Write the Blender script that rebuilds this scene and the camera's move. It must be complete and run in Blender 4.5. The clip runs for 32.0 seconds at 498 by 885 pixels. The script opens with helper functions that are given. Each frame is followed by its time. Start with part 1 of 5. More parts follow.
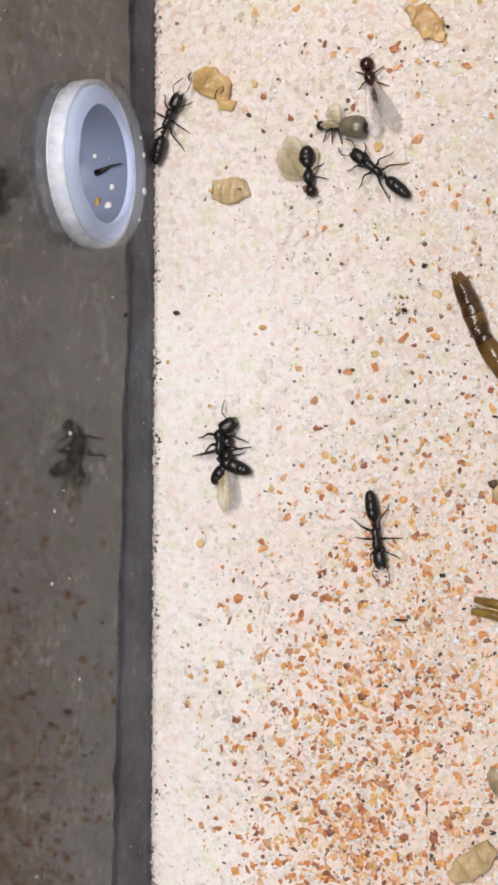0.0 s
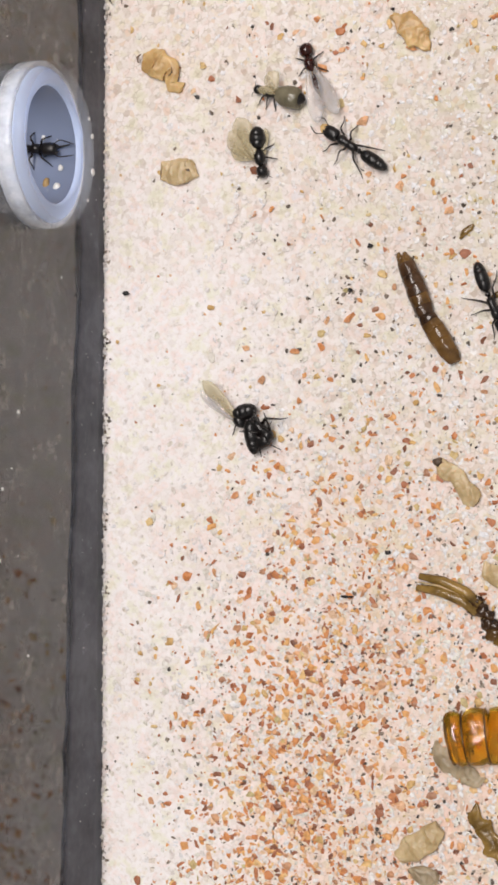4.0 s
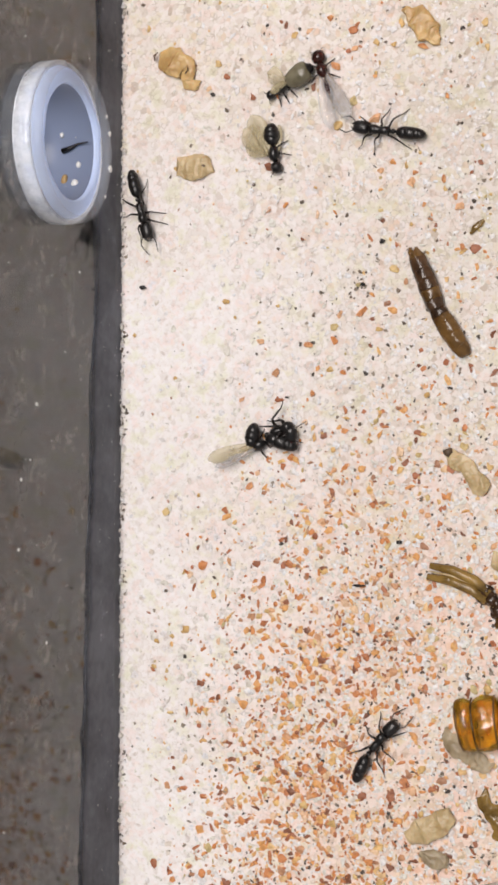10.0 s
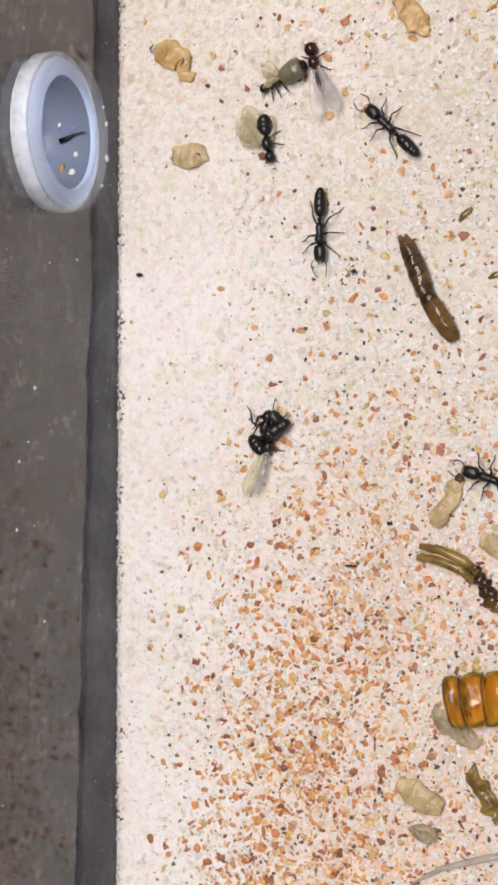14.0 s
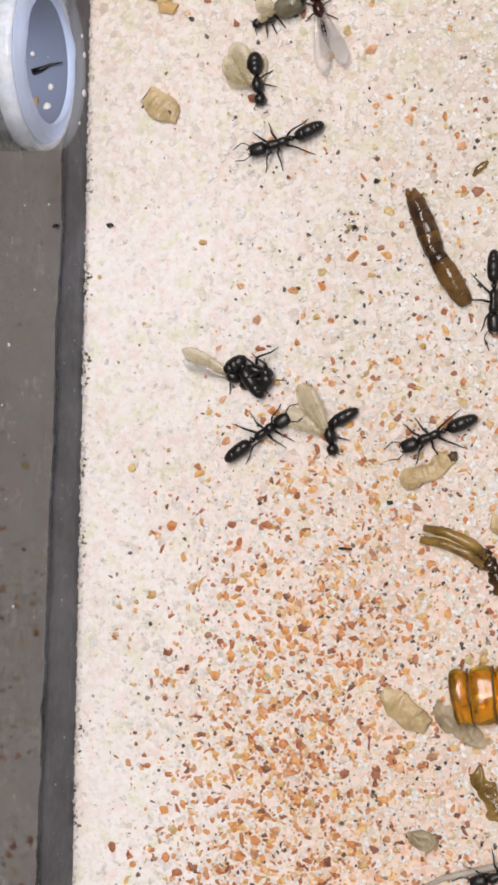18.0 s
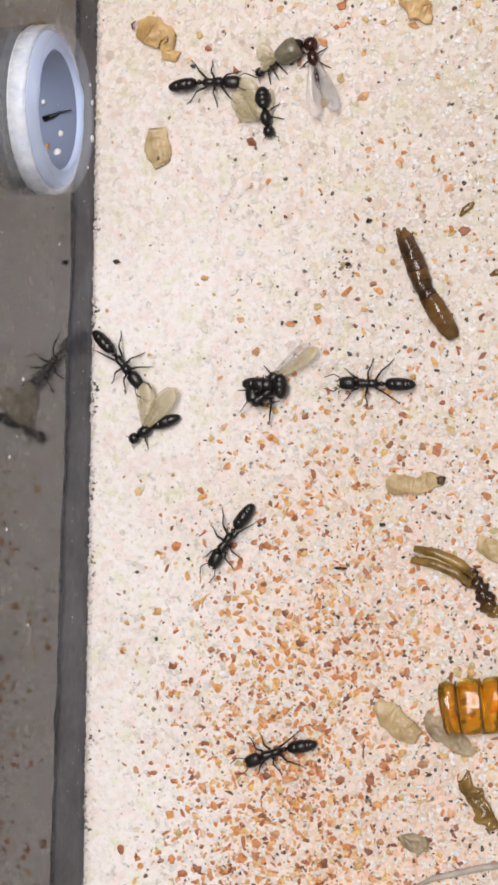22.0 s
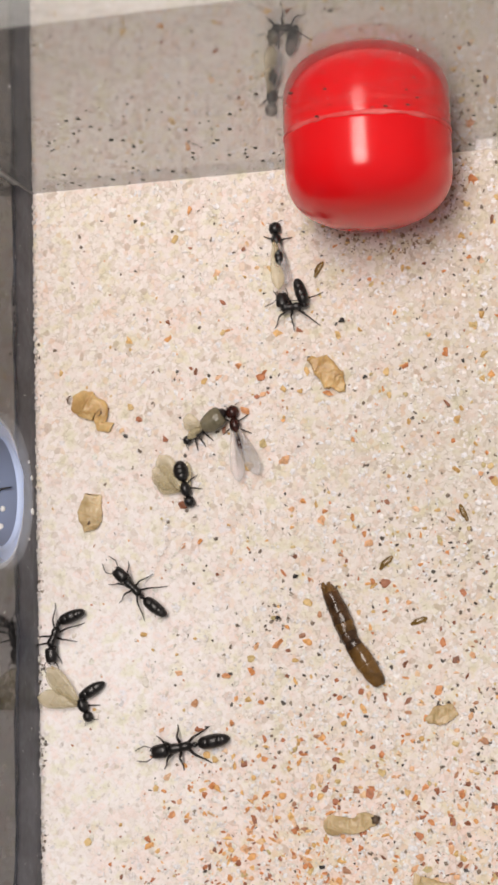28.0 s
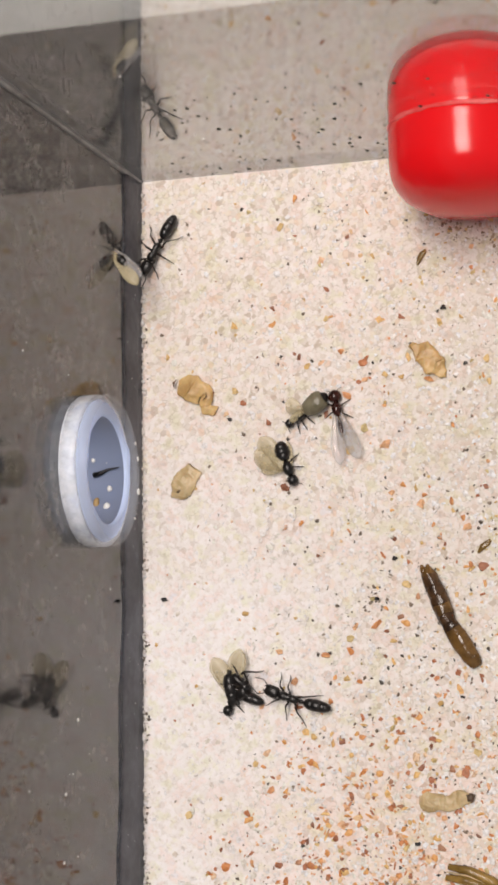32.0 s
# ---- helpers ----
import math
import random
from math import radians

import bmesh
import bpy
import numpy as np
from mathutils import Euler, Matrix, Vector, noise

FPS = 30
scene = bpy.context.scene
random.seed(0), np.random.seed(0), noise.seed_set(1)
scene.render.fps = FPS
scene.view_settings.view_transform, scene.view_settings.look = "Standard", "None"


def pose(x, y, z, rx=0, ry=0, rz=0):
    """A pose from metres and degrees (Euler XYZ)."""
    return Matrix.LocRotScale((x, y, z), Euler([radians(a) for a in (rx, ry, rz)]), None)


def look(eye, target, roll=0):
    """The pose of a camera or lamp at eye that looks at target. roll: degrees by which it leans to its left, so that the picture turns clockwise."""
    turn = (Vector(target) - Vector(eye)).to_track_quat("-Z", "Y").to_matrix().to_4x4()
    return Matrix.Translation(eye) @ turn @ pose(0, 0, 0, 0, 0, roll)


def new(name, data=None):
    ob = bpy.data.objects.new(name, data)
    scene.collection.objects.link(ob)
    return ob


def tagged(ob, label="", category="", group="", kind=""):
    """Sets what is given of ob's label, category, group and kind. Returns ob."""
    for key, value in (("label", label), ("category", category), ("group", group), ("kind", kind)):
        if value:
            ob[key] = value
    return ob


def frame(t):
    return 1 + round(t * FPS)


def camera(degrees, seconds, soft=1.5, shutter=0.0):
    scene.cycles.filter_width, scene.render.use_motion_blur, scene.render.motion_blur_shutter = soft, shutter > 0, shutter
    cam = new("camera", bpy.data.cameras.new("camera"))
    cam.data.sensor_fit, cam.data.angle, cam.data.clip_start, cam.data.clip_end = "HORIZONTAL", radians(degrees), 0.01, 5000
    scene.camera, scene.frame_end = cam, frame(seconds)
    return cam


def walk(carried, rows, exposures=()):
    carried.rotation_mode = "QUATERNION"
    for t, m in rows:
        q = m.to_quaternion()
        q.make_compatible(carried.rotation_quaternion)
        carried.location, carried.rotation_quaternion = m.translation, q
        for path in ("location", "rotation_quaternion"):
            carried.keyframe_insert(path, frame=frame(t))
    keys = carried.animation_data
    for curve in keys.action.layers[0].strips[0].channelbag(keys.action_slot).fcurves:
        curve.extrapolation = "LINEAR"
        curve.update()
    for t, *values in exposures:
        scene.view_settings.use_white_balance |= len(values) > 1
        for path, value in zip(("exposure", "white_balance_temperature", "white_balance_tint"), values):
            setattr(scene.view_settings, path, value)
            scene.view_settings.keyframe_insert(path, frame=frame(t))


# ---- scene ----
# Camera: a phone held about 17 cm over an ant arena, tilted, drifting, then moved up to the back wall.
MM = 0.001
cam = camera(15.0, 32.0, soft=3.1)
PATH = [
    (0, 74.65, -19.24, 165.38, 1.98, 21.34, 0.21),
    (0.5, 74.58, -19.23, 165.93, 2.02, 21.16, 0.21),
    (1, 76.39, -19.57, 166.77, 1.96, 21.42, 0.26),
    (1.5, 75.67, -21.06, 166.22, 1.48, 21.27, 0.28),
    (2, 76.04, -22.53, 166.27, 1.31, 21.21, 0.36),
    (2.5, 76.35, -20.87, 166.15, 1.19, 20.78, 0.29),
    (3, 77.20, -21.03, 166.14, 1.37, 20.67, 0.25),
    (3.5, 77.29, -20.72, 165.93, 1.68, 20.56, 0.20),
    (5.5, 79.27, -19.50, 167.11, 1.39, 20.89, -0.01),
    (6, 78.56, -20.18, 167.59, 1.52, 20.60, 0.00),
    (6.5, 78.92, -20.49, 167.79, 1.45, 20.79, 0.02),
    (7, 79.57, -19.62, 168.05, 1.65, 20.83, 0.03),
    (7.5, 79.75, -19.39, 168.12, 1.57, 21.05, 0.08),
    (8, 80.02, -19.96, 169.04, 1.64, 21.16, 0.10),
    (8.5, 79.64, -20.52, 169.06, 1.61, 21.43, 0.10),
    (9, 79.99, -20.91, 169.69, 1.35, 21.49, 0.14),
    (9.5, 80.33, -21.28, 169.64, 1.33, 21.55, 0.17),
    (10, 79.87, -20.15, 168.75, 1.33, 21.39, 0.18),
    (10.5, 80.77, -20.16, 169.24, 1.60, 21.22, 0.15),
    (11, 81.03, -19.97, 169.42, 1.37, 21.30, 0.19),
    (11.5, 81.18, -21.11, 170.28, 1.52, 21.29, 0.20),
    (12, 81.77, -21.09, 170.45, 1.40, 21.43, 0.19),
    (12.5, 81.68, -21.12, 170.12, 1.41, 21.50, 0.20),
    (13, 82.07, -20.37, 171.10, 1.44, 21.43, 0.25),
    (13.5, 82.66, -21.32, 171.29, 1.50, 21.51, 0.19),
    (14, 82.71, -21.69, 171.75, 1.28, 21.69, 0.15),
    (14.5, 82.45, -21.88, 171.32, 1.13, 21.47, 0.18),
    (16.5, 63.65, -20.18, 161.63, 1.83, 18.25, 0.76),
    (17, 59.13, -21.97, 161.35, 1.86, 16.59, 1.00),
    (17.5, 56.60, -23.19, 161.13, 1.54, 15.38, 1.11),
    (18, 59.24, -23.53, 162.27, 1.35, 14.90, 1.13),
    (18.5, 58.87, -22.25, 162.65, 1.35, 14.69, 1.17),
    (19, 58.55, -21.54, 165.85, 0.89, 14.65, 1.10),
    (19.5, 61.79, -23.26, 170.19, 1.20, 15.24, 1.14),
    (20, 59.75, -22.43, 170.72, 0.96, 14.91, 1.03),
    (20.5, 59.30, -21.73, 170.32, 0.97, 14.74, 1.04),
    (21, 60.73, -20.00, 171.53, 0.82, 14.42, 0.97),
    (21.5, 61.16, -19.42, 171.68, 1.00, 14.53, 0.97),
    (22, 60.94, -20.13, 171.95, 0.90, 14.65, 0.92),
    (22.5, 59.50, -18.85, 171.80, 0.67, 14.36, 0.86),
    (23, 59.10, -18.78, 171.68, 0.67, 14.47, 0.76),
    (23.5, 61.28, -17.67, 172.00, 0.76, 14.55, 0.51),
    (24, 64.97, -14.24, 172.48, 1.20, 14.03, 0.09),
    (24.5, 68.65, -8.51, 173.69, 1.99, 13.77, -0.51),
    (25, 70.63, -5.00, 175.85, 2.96, 13.61, -1.05),
    (25.5, 74.63, 1.68, 177.26, 4.01, 13.49, -1.58),
    (27.5, 68.96, -9.62, 181.80, 7.57, 13.58, -1.77),
    (28, 67.50, -9.44, 182.06, 7.36, 14.02, -1.74),
    (28.5, 70.41, -6.41, 182.91, 7.10, 14.92, -1.59),
    (29, 70.51, -7.19, 182.91, 7.13, 15.40, -1.45),
    (29.5, 70.16, -8.40, 183.98, 7.20, 15.49, -1.41),
    (30, 70.31, -6.31, 184.78, 6.81, 15.67, -1.26),
    (30.5, 69.73, -8.09, 183.95, 7.01, 15.92, -1.13),
    (31, 70.44, -9.32, 184.44, 7.26, 16.30, -1.01),
    (31.5, 69.22, -10.30, 185.83, 7.25, 16.43, -0.91),
    (32, 69.00, -11.27, 185.42, 7.54, 17.19, -0.68),
]
walk(cam, [(t, pose(x * MM, y * MM, z * MM, rx, ry, rz)) for t, x, y, z, rx, ry, rz in PATH],
     exposures=[(0, 0.0, 6500, 10), (23.5, 0.0, 6500, 10), (25.5, -0.06, 6750, 11), (32, -0.06, 6750, 11)])

# ---- light: an indoor room with a ceiling lamp and soft daylight from above ----
world = bpy.data.worlds.new("room_light")
scene.world = world
world.use_nodes = True
bg = world.node_tree.nodes["Background"]
bg.inputs[0].default_value = (0.95, 0.97, 1.0, 1)
bg.inputs[1].default_value = 0.29


def lamp(name, place, target, size, power, colour):
    data = bpy.data.lights.new(name, "AREA")
    data.shape, data.size, data.size_y, data.energy, data.color = "RECTANGLE", size[0], size[1], power, colour
    ob = new(name, data)
    ob.matrix_world = look(place, target)
    return ob


lamp("ceiling_lamp", (0.02, 0.17, 0.97), (0.03, 0.0, 0.0), (0.28, 0.66), 8.4, (1.0, 0.925, 0.885))

# ---- materials ----


def mat(name, colour=(0.5, 0.5, 0.5), rough=0.5, metal=0.0, ior=1.5, transmission=0.0, alpha=1.0):
    m = bpy.data.materials.new(name)
    m.use_nodes = True
    b = m.node_tree.nodes["Principled BSDF"]
    b.inputs["Base Color"].default_value = (*colour, 1)
    b.inputs["Roughness"].default_value = rough
    b.inputs["Metallic"].default_value = metal
    b.inputs["IOR"].default_value = ior
    b.inputs["Transmission Weight"].default_value = transmission
    b.inputs["Alpha"].default_value = alpha
    return m


class Nodes:
    """Short hand for wiring a material."""

    def __init__(self, m):
        self.m, self.t = m, m.node_tree
        self.b = self.t.nodes["Principled BSDF"]

    def add(self, kind, **values):
        n = self.t.nodes.new(kind)
        for k, v in values.items():
            n.inputs[k.replace("_", " ")].default_value = v
        return n

    def link(self, a, b):
        self.t.links.new(a, b)

    def coords(self, which="Object"):
        return self.t.nodes.new("ShaderNodeTexCoord").outputs[which]

    def noise(self, scale, detail=3.0, rough=0.55, where=None):
        n = self.add("ShaderNodeTexNoise", Scale=scale, Detail=detail, Roughness=rough)
        self.link(where or self.coords(), n.inputs["Vector"])
        return n.outputs["Fac"]

    def ramp(self, source, stops, mode="LINEAR"):
        n = self.t.nodes.new("ShaderNodeValToRGB")
        n.color_ramp.interpolation = mode
        e = n.color_ramp.elements
        while len(e) < len(stops):
            e.new(0.5)
        for el, (p, c) in zip(e, stops):
            el.position, el.color = p, (*c, 1) if len(c) == 3 else c
        self.link(source, n.inputs[0])
        return n.outputs[0]

    def mix(self, fac, a, b, blend="MIX"):
        n = self.t.nodes.new("ShaderNodeMix")
        n.data_type, n.blend_type = "RGBA", blend
        for sock, v in ((0, fac), (6, a), (7, b)):
            if isinstance(v, (int, float)):
                n.inputs[sock].default_value = v
            elif isinstance(v, tuple):
                n.inputs[sock].default_value = (*v, 1)
            else:
                self.link(v, n.inputs[sock])
        return n.outputs[2]

    def bump(self, height, strength, distance):
        n = self.add("ShaderNodeBump", Strength=strength, Distance=distance)
        self.link(height, n.inputs["Height"])
        self.link(n.outputs[0], self.b.inputs["Normal"])


def spread(n, value, zero, one):
    """Map a coordinate so that it is 0 at one place and 1 at the other."""
    r = n.add("ShaderNodeMapRange")
    n.link(value, r.inputs[0])
    r.inputs[1].default_value, r.inputs[2].default_value = zero, one
    return r.outputs[0]


def sand_material():
    m = mat("pale_sand", (0.7, 0.68, 0.62), 0.85)
    n = Nodes(m)
    at = n.coords()
    cells = n.add("ShaderNodeTexVoronoi", Scale=1900.0)
    n.link(at, cells.inputs["Vector"])
    pick = n.t.nodes.new("ShaderNodeSeparateColor")
    n.link(cells.outputs["Color"], pick.inputs[0])
    tone = n.ramp(pick.outputs[0], [(0.0, (0.74, 0.69, 0.635)), (0.14, (0.81, 0.775, 0.74)), (0.4, (0.86, 0.83, 0.81)), (0.62, (0.83, 0.785, 0.755)),
                                    (0.82, (0.81, 0.755, 0.67)), (0.93, (0.78, 0.67, 0.57)), (0.97, (0.62, 0.55, 0.48))], "CONSTANT")
    patch = n.ramp(n.noise(90.0, 3, where=at), [(0.3, (0.975, 0.94, 0.90)), (0.7, (0.995, 0.965, 0.955))])
    col = n.mix(1.0, tone, patch, "MULTIPLY")
    # shade in the crooked gaps between some of the grains, painted as dark lines
    edge = n.add("ShaderNodeTexVoronoi", Scale=1900.0)
    edge.feature = "DISTANCE_TO_EDGE"
    n.link(at, edge.inputs["Vector"])
    line = n.ramp(edge.outputs["Distance"], [(0.02, (1, 1, 1)), (0.11, (0, 0, 0))])
    some = n.ramp(n.noise(1250.0, 2, 0.5, at), [(0.49, (0, 0, 0)), (0.62, (1, 1, 1))])
    col = n.mix(n.mix(1.0, line, some, "MULTIPLY"), col, (0.60, 0.53, 0.46))
    # warmer fine sand lies among the orange grains
    axes = n.t.nodes.new("ShaderNodeSeparateXYZ")
    n.link(at, axes.inputs[0])
    low = n.ramp(spread(n, axes.outputs[1], -0.012, -0.036), [(0.0, (0, 0, 0)), (1.0, (1, 1, 1))])
    mid = n.ramp(spread(n, axes.outputs[0], 0.006, 0.016), [(0.0, (0, 0, 0)), (1.0, (1, 1, 1))])
    warm = n.mix(1.0, n.mix(1.0, low, mid, "MULTIPLY"), n.ramp(n.noise(110.0, 3, where=at), [(0.35, (0.3, 0.3, 0.3)), (0.65, (1, 1, 1))]), "MULTIPLY")
    col = n.mix(1.0, col, n.mix(warm, (1.0, 1.0, 1.0), (1.06, 0.89, 0.80)), "MULTIPLY")
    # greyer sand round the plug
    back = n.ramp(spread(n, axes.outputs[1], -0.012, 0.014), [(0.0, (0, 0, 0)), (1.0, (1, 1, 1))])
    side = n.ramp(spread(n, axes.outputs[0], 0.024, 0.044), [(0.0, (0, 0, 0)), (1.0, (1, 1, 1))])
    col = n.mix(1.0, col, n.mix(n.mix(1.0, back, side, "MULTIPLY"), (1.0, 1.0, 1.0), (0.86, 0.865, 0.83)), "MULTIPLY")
    # the sand is whiter towards the side wall, in uneven patches
    near = n.ramp(spread(n, axes.outputs[0], 0.028, 0.010), [(0.0, (0, 0, 0)), (1.0, (1, 1, 1))])
    along = n.ramp(spread(n, axes.outputs[1], 0.020, -0.002), [(0.0, (0, 0, 0)), (1.0, (1, 1, 1))])
    share = n.mix(1.0, n.mix(1.0, near, along, "MULTIPLY"), n.ramp(n.noise(70.0, 3, where=at), [(0.3, (0.5, 0.5, 0.5)), (0.6, (1, 1, 1))]), "MULTIPLY")
    col = n.mix(n.mix(1.0, share, (0.6, 0.6, 0.6), "MULTIPLY"), col, (0.985, 0.98, 1.0))
    # faint yellow-green, pink and bluish blotches, and fine shade between the grains put into the colour
    tint = n.ramp(n.noise(420.0, 3, 0.6, at), [(0.30, (0.88, 0.90, 0.76)), (0.40, (0.97, 0.98, 0.90)), (0.46, (1, 1, 1)), (0.54, (1, 0.995, 1.0)), (0.62, (1, 0.92, 0.90)), (0.72, (0.94, 0.96, 1.02))])
    col = n.mix(1.0, col, tint, "MULTIPLY")
    gap_shade = n.ramp(n.noise(2300.0, 3, 0.6, at), [(0.33, (0.88, 0.85, 0.82)), (0.45, (0.985, 0.98, 0.975)), (0.6, (1, 1, 1))])
    n.link(n.mix(1.0, col, gap_shade, "MULTIPLY"), n.b.inputs["Base Color"])
    rise = n.t.nodes.new("ShaderNodeMath")
    rise.operation = "SUBTRACT"
    rise.inputs[0].default_value = 1.0
    n.link(cells.outputs["Distance"], rise.inputs[1])
    n.bump(rise.outputs[0], 0.09, 0.0002)
    return m


def grain_material(name, stops, rough=0.55):
    m = mat(name, stops[0][1], rough)
    n = Nodes(m)
    g = n.t.nodes.new("ShaderNodeNewGeometry")
    c = n.ramp(g.outputs["Random Per Island"], stops)
    spots = n.ramp(n.noise(2600.0, 3), [(0.34, (0.70, 0.66, 0.63)), (0.6, (1, 1, 1))])
    n.link(n.mix(1.0, c, spots, "MULTIPLY"), n.b.inputs["Base Color"])
    return m


def mottled(name, dark, light, scale, rough=0.5, bump=0.0, ior=1.5):
    m = mat(name, light, rough, ior=ior)
    n = Nodes(m)
    f = n.noise(scale, 4)
    n.link(n.ramp(f, [(0.32, dark), (0.68, light)]), n.b.inputs["Base Color"])
    if bump:
        n.bump(n.noise(scale * 3, 3), bump, 0.0002)
    return m


SAND = sand_material()
ORANGE = grain_material("orange_grains", [(0.0, (0.22, 0.09, 0.05)), (0.16, (0.46, 0.17, 0.08)), (0.35, (0.72, 0.29, 0.10)), (0.55, (0.80, 0.42, 0.15)), (0.66, (0.84, 0.55, 0.22)), (0.78, (0.86, 0.62, 0.43)), (0.9, (0.82, 0.45, 0.23)), (1.0, (0.40, 0.20, 0.12))])
DARKG = grain_material("dark_grains", [(0.0, (0.035, 0.032, 0.03)), (0.25, (0.10, 0.08, 0.062)), (0.65, (0.22, 0.165, 0.12)), (1.0, (0.36, 0.31, 0.25))])
PALEG = grain_material("pale_grains", [(0.0, (0.76, 0.71, 0.64)), (0.12, (0.80, 0.80, 0.73)), (0.3, (0.83, 0.79, 0.76)), (0.45, (0.84, 0.78, 0.75)), (0.6, (0.81, 0.82, 0.85)), (0.85, (0.88, 0.86, 0.845)), (1.0, (0.81, 0.74, 0.66))], 0.5)
YELLOW = grain_material("yellow_grains", [(0.0, (0.64, 0.40, 0.14)), (0.6, (0.76, 0.55, 0.25)), (1.0, (0.58, 0.50, 0.26))])
TINTED = mat("tinted_acrylic", (0.2, 0.2, 0.21), 0.05, ior=1.58, transmission=1.0)
CLEAR = mat("clear_acrylic", (0.97, 0.98, 0.98), 0.02, ior=1.6, transmission=1.0)
CLEAR.node_tree.nodes["Principled BSDF"].inputs["Coat Weight"].default_value = 1.0
CLEAR.node_tree.nodes["Principled BSDF"].inputs["Coat IOR"].default_value = 1.75


def smeared_and_hazed(m, film, scale, gain=1.0):
    """Dried water marks and dust on an acrylic sheet, with reflected sand and haze painted in."""
    n = Nodes(m)
    at = n.coords()
    d = n.t.nodes.new("ShaderNodeBsdfDiffuse")
    d.inputs[0].default_value = (*film, 1)
    f = n.mix(1.0, n.ramp(n.noise(scale, 6, 0.7, at), [(0.36, (0.0, 0.0, 0.0)), (0.5, (0.1, 0.1, 0.1)), (0.64, (0.4, 0.4, 0.4))]),
              n.ramp(n.noise(scale * 4, 4, 0.65, at), [(0.38, (0.1, 0.1, 0.1)), (0.62, (1, 1, 1))]), "MULTIPLY")
    f = n.mix(1.0, f, (gain, gain, gain), "MULTIPLY")
    both = n.t.nodes.new("ShaderNodeMixShader")
    n.link(f, both.inputs[0])
    n.link(n.b.outputs[0], both.inputs[1])
    n.link(d.outputs[0], both.inputs[2])
    n.link(both.outputs[0], n.t.nodes["Material Output"].inputs["Surface"])


# side wall: smears, and the mottled reflection of the sand put into the film
smeared_and_hazed(TINTED, (0.56, 0.53, 0.50), 210.0)
# back wall: a pale painted haze that lifts the weak reflection
smeared_and_hazed(CLEAR, (0.72, 0.71, 0.68), 120.0, 0.35)
DARKMAT = mat("dark_table", (0.03, 0.03, 0.03), 0.6)


def stained(m):
    """A dark board with brownish stains of several sizes."""
    n = Nodes(m)
    at = n.coords()
    big = n.ramp(n.noise(150.0, 3, 0.5, at), [(0.36, (0.75, 0.75, 0.77)), (0.64, (1.15, 1.12, 1.1))])
    fine = n.ramp(n.noise(620.0, 4, 0.6, at), [(0.36, (0.010, 0.010, 0.011)), (0.46, (0.02, 0.02, 0.02)), (0.64, (0.032, 0.031, 0.03))])
    n.link(n.mix(1.0, fine, big, "MULTIPLY"), n.b.inputs["Base Color"])


stained(DARKMAT)
PALETABLE = mottled("pale_table", (0.45, 0.45, 0.44), (0.6, 0.6, 0.58), 40.0, 0.6)
SLATE = mat("slate_sealant", (0.05, 0.06, 0.08), 0.38)


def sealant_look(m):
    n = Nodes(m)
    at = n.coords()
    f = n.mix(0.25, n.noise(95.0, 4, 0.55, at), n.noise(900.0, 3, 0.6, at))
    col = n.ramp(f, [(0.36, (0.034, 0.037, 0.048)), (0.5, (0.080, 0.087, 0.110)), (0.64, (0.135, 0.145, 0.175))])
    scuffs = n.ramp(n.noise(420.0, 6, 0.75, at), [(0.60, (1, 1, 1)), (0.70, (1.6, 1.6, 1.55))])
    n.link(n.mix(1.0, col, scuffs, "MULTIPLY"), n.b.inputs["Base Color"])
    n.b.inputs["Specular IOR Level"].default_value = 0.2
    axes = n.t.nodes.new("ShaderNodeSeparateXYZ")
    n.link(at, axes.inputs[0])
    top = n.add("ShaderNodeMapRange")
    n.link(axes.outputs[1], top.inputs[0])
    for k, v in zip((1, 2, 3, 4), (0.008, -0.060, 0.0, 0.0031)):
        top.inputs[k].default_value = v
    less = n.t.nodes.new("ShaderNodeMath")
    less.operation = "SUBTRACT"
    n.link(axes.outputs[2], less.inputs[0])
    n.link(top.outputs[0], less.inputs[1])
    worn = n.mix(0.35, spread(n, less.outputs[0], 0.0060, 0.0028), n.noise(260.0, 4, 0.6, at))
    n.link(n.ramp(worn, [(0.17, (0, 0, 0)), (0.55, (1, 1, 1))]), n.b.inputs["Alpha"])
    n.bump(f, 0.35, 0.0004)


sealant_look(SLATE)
RED = mat("red_plastic", (0.78, 0.006, 0.010), 0.17, ior=1.45)
RED.node_tree.nodes["Principled BSDF"].inputs["Subsurface Weight"].default_value = 0.25
RED.node_tree.nodes["Principled BSDF"].inputs["Subsurface Radius"].default_value = (0.003, 0.0004, 0.0004)
MILKY = mat("milky_silicone", (0.75, 0.84, 1.0), 0.3, ior=1.42)
def let_light_through(m, colour, share):
    """Thin milky plastic: part of the light passes and scatters."""
    t = m.node_tree
    thin = t.nodes.new("ShaderNodeBsdfTranslucent")
    thin.inputs["Color"].default_value = (*colour, 1)
    both = t.nodes.new("ShaderNodeMixShader")
    both.inputs[0].default_value = share
    t.links.new(t.nodes["Principled BSDF"].outputs[0], both.inputs[1])
    t.links.new(thin.outputs[0], both.inputs[2])
    t.links.new(both.outputs[0], t.nodes["Material Output"].inputs["Surface"])


let_light_through(MILKY, (0.70, 0.81, 1.0), 0.42)
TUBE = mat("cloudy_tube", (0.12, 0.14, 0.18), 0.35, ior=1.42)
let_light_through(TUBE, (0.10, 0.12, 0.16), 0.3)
BLACK = mottled("black_shell", (0.005, 0.005, 0.005), (0.016, 0.013, 0.012), 1500.0, 0.3, 0.15)
BROWN = mottled("red_brown_shell", (0.014, 0.005, 0.004), (0.055, 0.014, 0.009), 1500.0, 0.18, 0.1)
